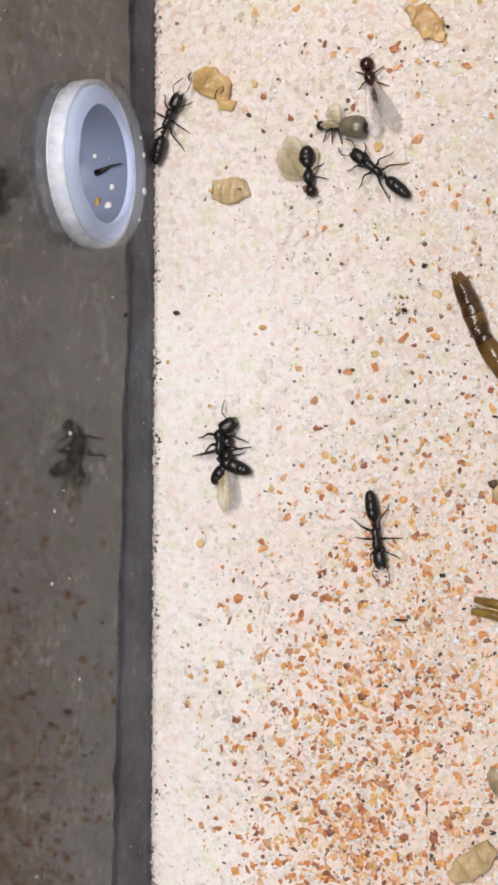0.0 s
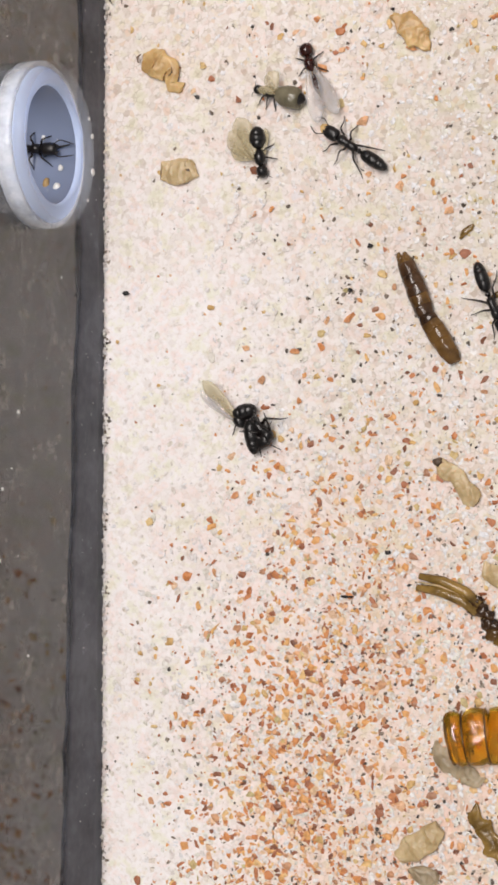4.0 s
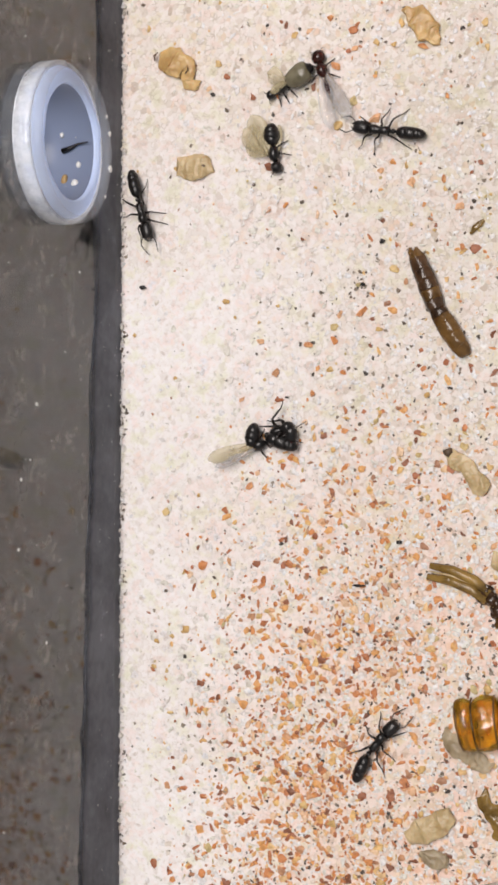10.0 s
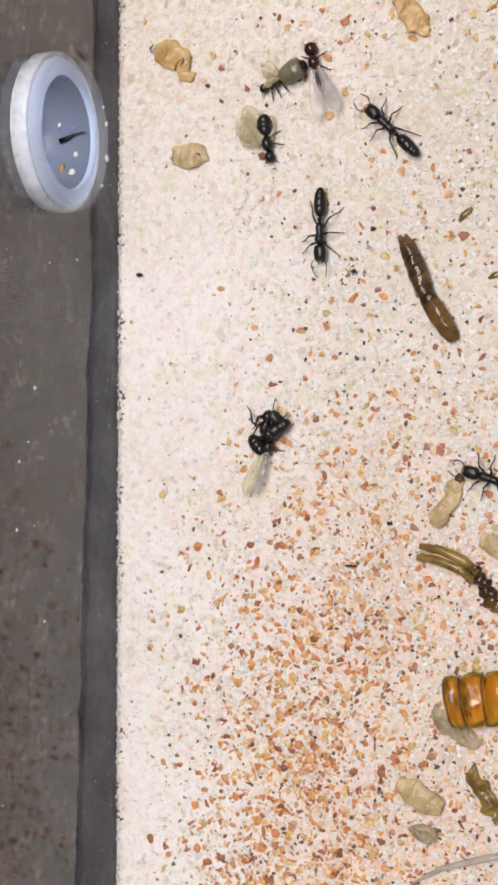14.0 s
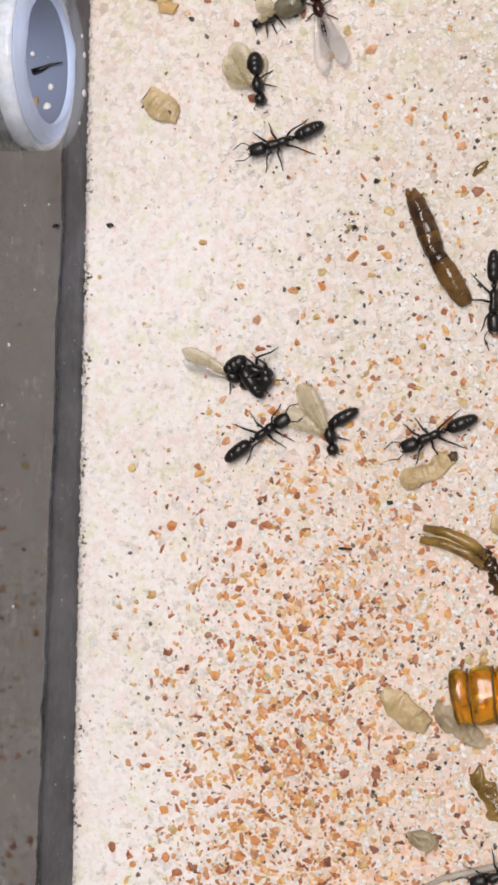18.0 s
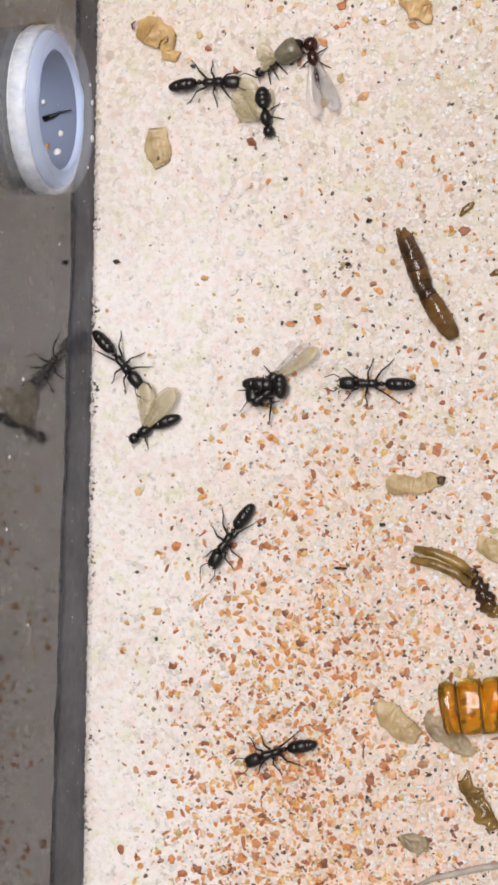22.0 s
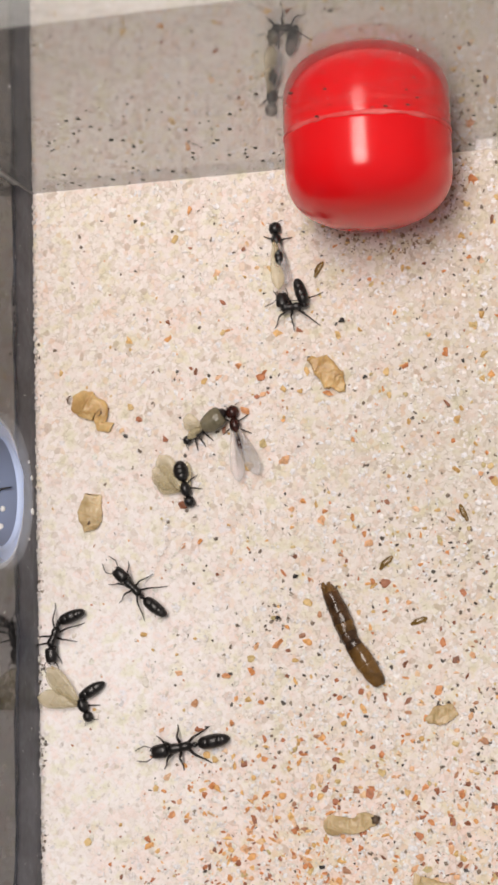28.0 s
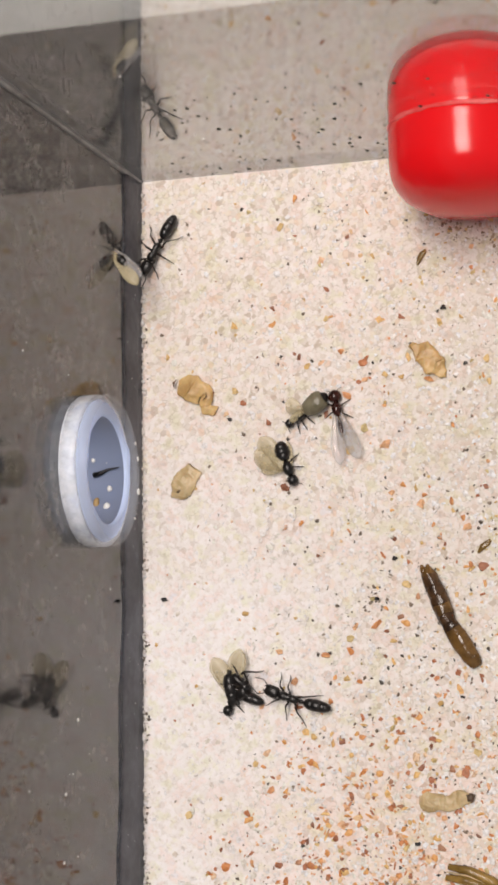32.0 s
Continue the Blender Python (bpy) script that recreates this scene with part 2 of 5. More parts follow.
LEG = mottled("dark_leg", (0.008, 0.006, 0.005), (0.025, 0.018, 0.015), 2000.0, 0.3)

# ---- building blocks ----


def mesh_of(bm, name, material, smooth=True):
    me = bpy.data.meshes.new(name)
    bm.to_mesh(me)
    bm.free()
    for p in me.polygons:
        p.use_smooth = smooth
    me.materials.append(material)
    return me


def part(name, bm, material, parent=None, label="", smooth=True):
    ob = new(name, mesh_of(bm, name, material, smooth))
    ob.parent = parent
    return tagged(ob, label)


def thing(name, m, label, category, group=""):
    e = new(name)
    e.empty_display_size = 0.002
    e.matrix_basis = m
    return tagged(e, label, category, group)


def box(lo, hi, bevel=0.0, segments=2):
    bm = bmesh.new()
    bmesh.ops.create_cube(bm, size=1.0)
    lo, hi = Vector(lo) * MM, Vector(hi) * MM
    for v in bm.verts:
        v.co = Vector([(lo[k] + hi[k]) / 2 + v.co[k] * (hi[k] - lo[k]) for k in range(3)])
    if bevel:
        bmesh.ops.bevel(bm, geom=bm.edges[:], offset=bevel * MM, segments=segments, affect="EDGES", profile=0.6)
    return bm


def rings(sections, sides=14, closed=True):
    """A skin over sections (centre, half-width, half-height, sideways, upwards), in millimetres."""
    bm = bmesh.new()
    loops = []
    for c, a, b, u, w in sections:
        c, u, w = Vector(c), Vector(u).normalized(), Vector(w).normalized()
        loops.append([bm.verts.new((c + u * a * math.cos(2 * math.pi * k / sides) + w * b * math.sin(2 * math.pi * k / sides)) * MM) for k in range(sides)])
    for p, q in zip(loops, loops[1:]):
        for k in range(sides):
            bm.faces.new((p[k], p[(k + 1) % sides], q[(k + 1) % sides], q[k]))
    if closed:
        bm.faces.new(loops[0][::-1])
        bm.faces.new(loops[-1])
    bmesh.ops.recalc_face_normals(bm, faces=bm.faces[:])
    return bm


def spindle(profile, z=0.0, sides=14, squash=1.0):
    """A body along x: profile rows (x, half-width, dz)."""
    return rings([((x, 0, z + dz), max(r, 0.01), max(r * squash, 0.01), (0, 1, 0), (0, 0, 1)) for x, r, dz in profile], sides)


def tube(points, radii, sides=6):
    pts = [Vector(p) for p in points]
    secs = []
    for k, p in enumerate(pts):
        d = (pts[min(k + 1, len(pts) - 1)] - pts[max(k - 1, 0)]).normalized()
        u = d.cross(Vector((0, 0, 1)))
        u = u.normalized() if u.length > 1e-4 else Vector((1, 0, 0))
        secs.append((p, radii[k], radii[k], u, u.cross(d)))
    return rings(secs, sides)


def join(*bms):
    out = bmesh.new()
    for b in bms:
        me = bpy.data.meshes.new("piece")
        b.to_mesh(me)
        b.free()
        out.from_mesh(me)
        bpy.data.meshes.remove(me)
    return out

# ---- the arena: sand floor, two acrylic walls in view, the others close it ----
XR, YF, YB, WALL = 110.0, -100.0, 43.9, 62.0
PORT = (11.0, 14.7)


def holed(lo, hi, axis, cu, cz, r, n=48):
    """An upright sheet, thin along the axis, with a round hole at (cu, cz)."""
    bm = bmesh.new()
    u = 1 - axis
    put = lambda a, b, z: bm.verts.new(((a if axis == 0 else b) * MM, (b if axis == 0 else a) * MM, z * MM))
    sides = []
    for face in (lo[axis], hi[axis]):
        ring, rim = [], []
        for k in range(n):
            du, dz = math.cos(2 * math.pi * k / n), math.sin(2 * math.pi * k / n)
            ring.append(put(face, cu + r * du, cz + r * dz))
            s = min((hi[u] - cu if du > 0 else cu - lo[u]) / max(abs(du), 1e-6), (hi[2] - cz if dz > 0 else cz - lo[2]) / max(abs(dz), 1e-6))
            rim.append(put(face, cu + du * s, cz + dz * s))
        sides.append((ring, rim))
        for k in range(n):
            bm.faces.new((ring[k], ring[(k + 1) % n], rim[(k + 1) % n], rim[k]))
    for a, b in ((sides[0][0], sides[1][0]), (sides[0][1], sides[1][1])):
        for k in range(n):
            bm.faces.new((a[k], a[(k + 1) % n], b[(k + 1) % n], b[k]))
    bmesh.ops.recalc_face_normals(bm, faces=bm.faces[:])
    return bm


def arena():
    bm = bmesh.new()
    nx, ny = 110, 288
    grid = {}
    for i in range(nx + 1):
        for j in range(ny + 1):
            x, y = XR * i / nx, YF + (YB - YF) * j / ny
            h = 0.14 * noise.noise((x * 0.09, y * 0.09, 0)) + 0.05 * noise.noise((x * 0.4, y * 0.4, 3))
            h *= min(1.0, x / 3.0 + 0.3, (YB - y) / 3 + 0.3)
            wob = 0.3 * noise.noise((y * 0.6, 7, 0)) + 0.2 * noise.noise((y * 1.9, 2, 0)) if i == 0 else 0.0
            grid[i, j] = bm.verts.new(((x + 0.05 + abs(wob)) * MM, y * MM, (h - 0.06) * MM))
    for i in range(nx):
        for j in range(ny):
            bm.faces.new((grid[i, j], grid[i + 1, j], grid[i + 1, j + 1], grid[i, j + 1]))
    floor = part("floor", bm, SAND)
    tagged(floor, "pale sandy arena floor with fine mixed grains", "sand floor", kind="structure")
    slabs = (("wall_right", (XR, YF, -3.2), (XR + 3, YB, WALL), CLEAR, "clear acrylic side wall"),
             ("wall_front", (-3, YF - 3, -3.2), (XR + 3, YF - 0.02, WALL), CLEAR, "clear acrylic front wall"))
    for name, lo, hi, m, label in slabs:
        w = part(name, box(lo, hi, 0.15), m, smooth=False)
        w.visible_shadow = False
        tagged(w, label, "wall", kind="structure")
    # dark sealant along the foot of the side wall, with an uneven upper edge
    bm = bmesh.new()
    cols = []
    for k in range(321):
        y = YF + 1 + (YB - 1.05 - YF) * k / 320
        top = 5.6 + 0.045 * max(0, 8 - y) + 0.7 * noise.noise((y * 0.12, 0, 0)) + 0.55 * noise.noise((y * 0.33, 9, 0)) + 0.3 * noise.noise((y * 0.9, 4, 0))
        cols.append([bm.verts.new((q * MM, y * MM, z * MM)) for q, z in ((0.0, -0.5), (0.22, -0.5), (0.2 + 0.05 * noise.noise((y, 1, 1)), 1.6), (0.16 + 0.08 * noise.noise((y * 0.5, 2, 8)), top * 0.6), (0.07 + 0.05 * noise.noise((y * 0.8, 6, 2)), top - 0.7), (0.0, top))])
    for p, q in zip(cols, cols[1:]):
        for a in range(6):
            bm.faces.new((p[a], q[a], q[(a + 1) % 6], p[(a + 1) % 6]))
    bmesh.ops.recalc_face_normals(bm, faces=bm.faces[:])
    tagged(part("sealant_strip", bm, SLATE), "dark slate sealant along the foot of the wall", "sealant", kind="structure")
    # the back wall carries a round hole for the plug, the side wall one for the port
    w = part("wall_back", holed((-3, YB, -3.2), (XR + 3, YB + 3, WALL), 1, CAP[0], CAP[2], CAP[3] - 0.15), CLEAR, smooth=False)
    w.visible_shadow = False
    tagged(w, "clear glossy acrylic back wall with a round hole", "wall", kind="structure")
    w = part("wall_left", holed((-3, YF, -3.2), (0, YB, WALL), 0, PORT[0], PORT[1], 7.5), TINTED, smooth=False)
    w.visible_shadow = False
    tagged(w, "smoke-tinted glossy acrylic side wall with a round hole", "wall", kind="structure")
    # a pale bead of glue where the two walls meet
    bm = bmesh.new()
    cols = []
    for k in range(63):
        z = -0.1 + k
        w = 0.42 + 0.12 * noise.noise((0, 0, z * 0.5)) + 0.06 * noise.noise((3, 0, z * 2.1))
        cols.append([bm.verts.new((x * MM, y * MM, z * MM)) for x, y in ((0.015, YB - 0.015), (w, YB - 0.015), (w * 0.35, YB - w * 0.35), (0.015, YB - w))])
    for p, q in zip(cols, cols[1:]):
        for a in range(4):
            bm.faces.new((p[a], q[a], q[(a + 1) % 4], p[(a + 1) % 4]))
    bmesh.ops.recalc_face_normals(bm, faces=bm.faces[:])
    tagged(part("glue_bead", bm, mottled("cloudy_glue", (0.16, 0.165, 0.17), (0.36, 0.37, 0.38), 400.0, 0.3)), "cloudy bead of glue in the wall corner", "glue", kind="structure")
    # what lies outside the walls
    g = part("ground", box((-160, -190, -24), (250, 210, -4.6), 1.5), PALETABLE, smooth=False)
    tagged(g, "pale table top around the arena", "table", kind="structure")
    b = part("base_board", box((-20.4, YF - 20, -4.6), (XR + 20, 65.9, -3.4), 0.3), DARKMAT, smooth=False)
    tagged(b, "dark base board under the arena", "base board", kind="structure")


CAP = (37.4, 44.0, 8.1, 8.1)
arena()


def red_plug():
    e = thing("red_plug", pose(CAP[0] * MM, CAP[1] * MM, CAP[2] * MM), "glossy red plastic plug through the back wall, resting on the sand", "plug")
    def dome(y0, y1, r, sgn):
        sec = []
        for k in range(15):
            u = k / 14
            y = y0 + (y1 - y0) * u
            rr = r * (1 - max(0, (u - 0.35) / 0.65) ** 2.6) ** (1 / 2.2) if u < 1 else 0.02
            sec.append(((0, sgn * y, 0), rr, rr, (1, 0, 0), (0, 0, 1)))
        return rings(sec, 48)
    part("front_cap", dome(0.0, 9.0, 8.05, -1), RED, e)
    part("rear_cap", dome(0.0, 10.2, 7.98, 1), RED, e)
    # an uneven, slightly raised moulding seam
    bm = bmesh.new()
    cols = []
    for k in range(96):
        a = 2 * math.pi * k / 96
        half = 0.46 + 0.2 * noise.noise((math.cos(a) * 5, math.sin(a) * 5, 1)) + 0.1 * noise.noise((math.cos(a) * 14, math.sin(a) * 14, 3))
        mid = 0.05 + 0.08 * noise.noise((math.cos(a) * 3, math.sin(a) * 3, 7))
        cols.append([bm.verts.new((r * math.cos(a) * MM, (mid + d * half) * MM, r * math.sin(a) * MM)) for d, r in ((-1, 8.0), (-0.6, 8.1), (0.6, 8.1), (1, 8.0))])
    for p, q in zip(cols, cols[1:] + cols[:1]):
        for b in range(3):
            bm.faces.new((p[b], p[b + 1], q[b + 1], q[b]))
        bm.faces.new((p[3], p[0], q[0], q[3]))
    bmesh.ops.recalc_face_normals(bm, faces=bm.faces[:])
    SEAM = mottled("pink_seam", (0.70, 0.04, 0.04), (0.82, 0.19, 0.18), 350.0, 0.55)
    SEAM.node_tree.nodes["Principled BSDF"].inputs["Specular IOR Level"].default_value = 0.12
    part("seam_ring", bm, SEAM, e, "lighter uneven moulding seam")
    return e


red_plug()

# ---- more materials ----


def shell(name, dark, light, scale, rough, transmission=0.0, sss=0.0, alpha=1.0, bump=0.2, film=0.0):
    m = mottled(name, dark, light, scale, rough, bump)
    b = m.node_tree.nodes["Principled BSDF"]
    b.inputs["Transmission Weight"].default_value = transmission
    b.inputs["Subsurface Weight"].default_value = sss
    b.inputs["Subsurface Radius"].default_value = (0.0008, 0.0005, 0.0003)
    b.inputs["Alpha"].default_value = alpha
    b.inputs["Specular IOR Level"].default_value = 0.2 if transmission > 0.5 else 0.5
    if film:
        b.inputs["Thin Film Thickness"].default_value = film
        b.inputs["Thin Film IOR"].default_value = 1.45
    return m


TAN = shell("tan_husk", (0.42, 0.25, 0.09), (0.74, 0.52, 0.24), 450.0, 0.36, sss=0.3, bump=0.7)
BEIGE = shell("beige_husk", (0.42, 0.30, 0.14), (0.70, 0.55, 0.33), 420.0, 0.36, sss=0.25, bump=1.0)
GREYHUSK = shell("grey_husk", (0.24, 0.18, 0.10), (0.50, 0.41, 0.28), 500.0, 0.4, sss=0.2)
WING = shell("amber_wing", (0.52, 0.44, 0.25), (0.74, 0.65, 0.43), 600.0, 0.25, alpha=0.42, bump=0.3)
PALEWING = shell("clear_wing", (0.44, 0.42, 0.42), (0.78, 0.78, 0.80), 500.0, 0.1, alpha=0.3, bump=0.3, film=420.0)
OLIVE = shell("olive_wing", (0.13, 0.115, 0.07), (0.31, 0.275, 0.185), 420.0, 0.24, alpha=0.85, bump=0.7)
VEIN = mat("wing_vein", (0.30, 0.22, 0.12), 0.5)
WORMDARK = shell("dark_brown_skin", (0.010, 0.005, 0.003), (0.105, 0.052, 0.022), 600.0, 0.17, bump=0.4)
WORMPALE = shell("amber_brown_skin", (0.028, 0.013, 0.004), (0.20, 0.105, 0.03), 450.0, 0.15, bump=0.4)
AMBER = shell("amber_shell", (0.90, 0.48, 0.02), (0.98, 0.67, 0.08), 260.0, 0.08, transmission=0.9, bump=0.5)
GOLD = shell("golden_skin", (0.10, 0.055, 0.012), (0.42, 0.26, 0.07), 500.0, 0.2, transmission=0.15, bump=0.6)
PORE = mottled("dark_brown_pore", (0.06, 0.04, 0.025), (0.16, 0.10, 0.06), 900.0, 0.5)
CRUMBO = mottled("orange_crumb", (0.34, 0.22, 0.09), (0.58, 0.38, 0.16), 1600.0, 0.5)
WHITE = mat("white_crumb", (0.85, 0.85, 0.83), 0.4)
FIBRE = shell("grey_fibre", (0.46, 0.42, 0.36), (0.66, 0.62, 0.55), 900.0, 0.35, alpha=0.5)

# ---- the entrance port in the side wall ----
RINGCLEAR = mat("clear_ring_plastic", (0.62, 0.66, 0.72), 0.12, alpha=0.13)
RIMWHITE = mat("cloudy_white_plastic", (0.80, 0.84, 0.88), 0.16, ior=1.45)
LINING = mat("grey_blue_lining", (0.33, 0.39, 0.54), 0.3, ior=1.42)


def rim_look(m):
    """Cloudy plastic; the whiter streaks round the rim are lamp reflections put into the colour."""
    n = Nodes(m)
    f = n.noise(650.0, 4, 0.6)
    n.link(n.ramp(f, [(0.36, (0.66, 0.69, 0.73)), (0.5, (0.78, 0.81, 0.85)), (0.64, (0.90, 0.92, 0.95))]), n.b.inputs["Base Color"])
    n.link(n.ramp(n.noise(500.0, 3), [(0.35, (0.34, 0.34, 0.34)), (0.65, (0.66, 0.66, 0.66))]), n.b.inputs["Alpha"])


rim_look(RIMWHITE)
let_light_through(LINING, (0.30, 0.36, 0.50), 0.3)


def around_x(rows, sides=72, wobble=0.0, seed=0):
    """A turned shape about the x axis: rows (x, radius, and how far the row takes part in the wobble), closed on itself."""
    bm = bmesh.new()
    loops = []
    for x, r, *share in rows:
        loop = []
        for k in range(sides):
            a = 2 * math.pi * k / sides
            w = wobble * (share[0] if share else 0.0) * (noise.noise((math.cos(a) * 1.7, math.sin(a) * 1.7, seed)) + 0.4 * noise.noise((math.cos(a) * 4, math.sin(a) * 4, seed + 5)))
            loop.append(bm.verts.new(((x + w) * MM, (r + 0.7 * w) * math.cos(a) * MM, (r + 0.7 * w) * math.sin(a) * MM)))
        loops.append(loop)
    for p, q in zip(loops, loops[1:] + loops[:1]):
        for k in range(sides):
            bm.faces.new((p[k], p[(k + 1) % sides], q[(k + 1) % sides], q[k]))
    bmesh.ops.recalc_face_normals(bm, faces=bm.faces[:])
    return bm


def entrance_port():
    e = thing("entrance_port", pose(0, PORT[0] * MM, PORT[1] * MM), "milky silicone tube port with a clear ring in the side wall", "tube port")
    part("rim", around_x([(0.02, 7.3), (0.1, 7.45), (1.5, 7.45), (1.62, 7.35), (1.55, 6.95), (0.05, 6.9)]), RIMWHITE, e, "cloudy white rim with lamp streaks painted in").visible_shadow = False
    part("collar", around_x([(-1.4, 6.95), (0.0, 6.95), (0.0, 6.2), (-1.4, 6.2)]), RIMWHITE, e, "cloudy collar inside the wall").visible_shadow = False
    part("flange", around_x([(0.1, 6.85), (1.5, 6.93), (1.68, 6.85), (1.9, 6.35, 0.4), (2.12, 5.75, 1.0), (2.16, 5.5, 1.0), (2.05, 5.3, 1.0), (1.3, 5.3, 0.4), (0.1, 5.4)], 72, 0.22, 3), MILKY, e, "milky blue-white bushing with an uneven lip").visible_shadow = False
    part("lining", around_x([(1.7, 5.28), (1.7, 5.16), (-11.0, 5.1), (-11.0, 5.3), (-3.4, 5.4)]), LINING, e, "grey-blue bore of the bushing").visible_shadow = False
    part("clear_ring", around_x([(1.66, 7.42), (2.5, 7.42), (2.62, 7.3), (2.62, 6.75), (2.5, 6.65), (1.72, 6.98)]), RINGCLEAR, e, "clear plastic ring round the lip").visible_shadow = False
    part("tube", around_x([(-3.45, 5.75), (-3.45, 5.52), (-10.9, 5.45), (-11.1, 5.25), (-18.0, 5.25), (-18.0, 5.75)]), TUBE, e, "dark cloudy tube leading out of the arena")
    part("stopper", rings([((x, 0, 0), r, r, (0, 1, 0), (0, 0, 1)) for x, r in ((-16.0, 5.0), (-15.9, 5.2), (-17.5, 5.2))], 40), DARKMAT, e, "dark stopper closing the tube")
    return e


def blob(size, seed, detail=2, rough=0.25):
    bm = bmesh.new()
    bmesh.ops.create_icosphere(bm, subdivisions=detail, radius=1.0)
    for v in bm.verts:
        k = 1 + rough * noise.noise(v.co * 1.6 + Vector((seed * 3.7, seed, 0)))
        v.co = Vector([v.co[i] * size[i] * k * MM for i in range(3)])
    return bm


def port_contents():
    y, z = PORT
    low = z - 5.3
    rows = (("food_crumb", (-0.9, y - 2.7, low + 0.85), (0.36, 0.6, 0.32), CRUMBO, "orange food crumb on the tube floor", "crumb"),
            ("food_crumb", (0.3, y - 3.1, low + 1.1), (0.4, 0.42, 0.28), WHITE, "white food crumb on the tube floor", "crumb"),
            ("food_crumb", (0.3, y - 1.2, low + 0.35), (0.26, 0.34, 0.2), WHITE, "white food crumb on the tube floor", "crumb"),
            ("food_crumb", (-1.4, y + 1.7, low + 0.45), (0.22, 0.28, 0.2), WHITE, "white food crumb on the tube floor", "crumb"))
    for k, (name, at, size, m, label, cat) in enumerate(rows):
        ob = part(name, blob(size, k + 1), m)
        ob.location = Vector(at) * MM
        tagged(ob, label, cat, "crumbs in the tube")
    ob = part("twig", tube([(-1.4, y + 0.2, low + 0.35), (-0.6, y + 0.4, low + 0.4), (0.2, y + 0.75, low + 0.38), (1.4, y + 0.85, low + 0.65)], [0.3, 0.24, 0.12, 0.06]), BLACK)
    tagged(ob, "short black curved scrap in the tube mouth", "scrap")
    for k, (dx, yy, zz, s) in enumerate(((2.64, y + 1.9, z - 6.8, 0.26), (2.64, y - 1.4, z - 6.95, 0.34), (2.64, y - 4.2, z - 5.9, 0.16), (2.64, y + 3.4, z - 6.1, 0.18))):
        ob = part("dust_speck", blob((s * 0.4, s, s), 20 + k), WHITE)
        ob.location = (dx * MM, yy * MM, zz * MM)
        tagged(ob, "white crumb stuck to the clear ring", "crumb", "crumbs on the ring")


entrance_port()
port_contents()

# ---- ants ----


def ant_parts(e, stout=1.0, k=0.9):
    """A slender worker, seven millimetres long, facing +x. Returns the parts that move."""
    shellm, legm = BLACK, LEG
    S = lambda rows: [(x * k, r * k, dz * k) for x, r, dz in rows]
    slim = lambda rows: [(x * k, r * k * 0.87, dz * k) for x, r, dz in rows]
    part("thorax", spindle(S([(-0.42, 0.12, 0.0), (-0.2, 0.38, 0.02), (0.15, 0.46, 0.1), (0.6, 0.42, 0.08), (0.95, 0.38, 0.04), (1.3, 0.52, 0.12), (1.7, 0.52, 0.12), (1.98, 0.32, 0.05), (2.1, 0.14, 0.0)]), 0.85, 14, 1.05), shellm, e)
    part("petiole", join(spindle(S([(-1.05, 0.09, 0), (-0.9, 0.18, 0.05), (-0.68, 0.30, 0.2), (-0.5, 0.23, 0.1), (-0.36, 0.11, 0)]), 0.8, 10, 1.2)), shellm, e)
    gaster = part("gaster", join(
        spindle(slim([(0.05, 0.08, 0), (-0.1, 0.46, 0.0), (-0.45, 0.70, 0.02), (-0.95, 0.77, 0.03), (-1.0, 0.74, 0.03)]), 0, 16, 0.95),
        spindle(slim([(-0.98, 0.74, 0.03), (-1.03, 0.785, 0.03), (-1.5, 0.79, 0.02), (-1.95, 0.74, 0.0), (-2.0, 0.70, 0.0)]), 0, 16, 0.95),
        spindle(slim([(-1.98, 0.70, 0), (-2.02, 0.745, 0), (-2.45, 0.66, -0.03), (-2.49, 0.62, -0.03)]), 0, 16, 0.95),
        spindle(slim([(-2.47, 0.62, -0.03), (-2.51, 0.63, -0.03), (-2.85, 0.50, -0.06), (-3.06, 0.32, -0.09), (-3.16, 0.08, -0.12)]), 0, 16, 0.95)), shellm, e, "glossy banded gaster")
    gaster.location = (-1.0 * k * MM, 0, 0.82 * MM)
    head = part("head", spindle(S([(0.0, 0.16, 0), (0.04, 0.46, 0.02), (0.2, 0.63, 0.03), (0.5, 0.68, 0.03), (0.95, 0.68, 0.02), (1.4, 0.63, 0.0), (1.6, 0.52, -0.04), (1.68, 0.26, -0.06)]), 0, 16, 0.7), shellm, e)
    head.location = (2.06 * k * MM, 0, 0.86 * MM)
    for s in (1, -1):
        part("mandible", tube([(1.38 * k, s * 0.34, -0.1), (1.66 * k, s * 0.38, -0.12), (1.95 * k, s * 0.12, -0.16)], [0.13, 0.11, 0.03]), legm, head)
        part("antenna", tube([(1.3 * k, s * 0.22, 0.14), (1.7 * k, s * 0.55, 0.32), (2.1 * k, s * 0.74, 0.34), (2.3 * k, s * 0.78, 0.28), (2.8 * k, s * 0.66, 0.0), (3.4 * k, s * 0.5, -0.4)], [0.05, 0.045, 0.05, 0.052, 0.056, 0.04], 6), legm, head)
        part("eye", blob((0.1, 0.05, 0.09), 1, 1, 0), BLACK, head).location = (0.95 * k * MM, s * 0.64 * k * MM, 0.08 * MM)
    legs = []
    for s in (1, -1):
        for n, (hx, lean) in enumerate(((1.6, 0.8), (0.85, 0.05), (0.15, -0.95))):
            c, sn = math.cos(lean), math.sin(lean)
            out = lambda r, z: (r * sn, s * r * c, z)
            far = (0.74, 0.72, 0.98)[n]
            pts = [out(0, 0), out(0.35, -0.1), out(0.75 * far, 0.32), out(1.15 * far, 0.5), out(1.7 * far, -0.05), out(2.05 * far, -0.45), out(2.5 * far, -0.62), out(2.8 * far, -0.66)]
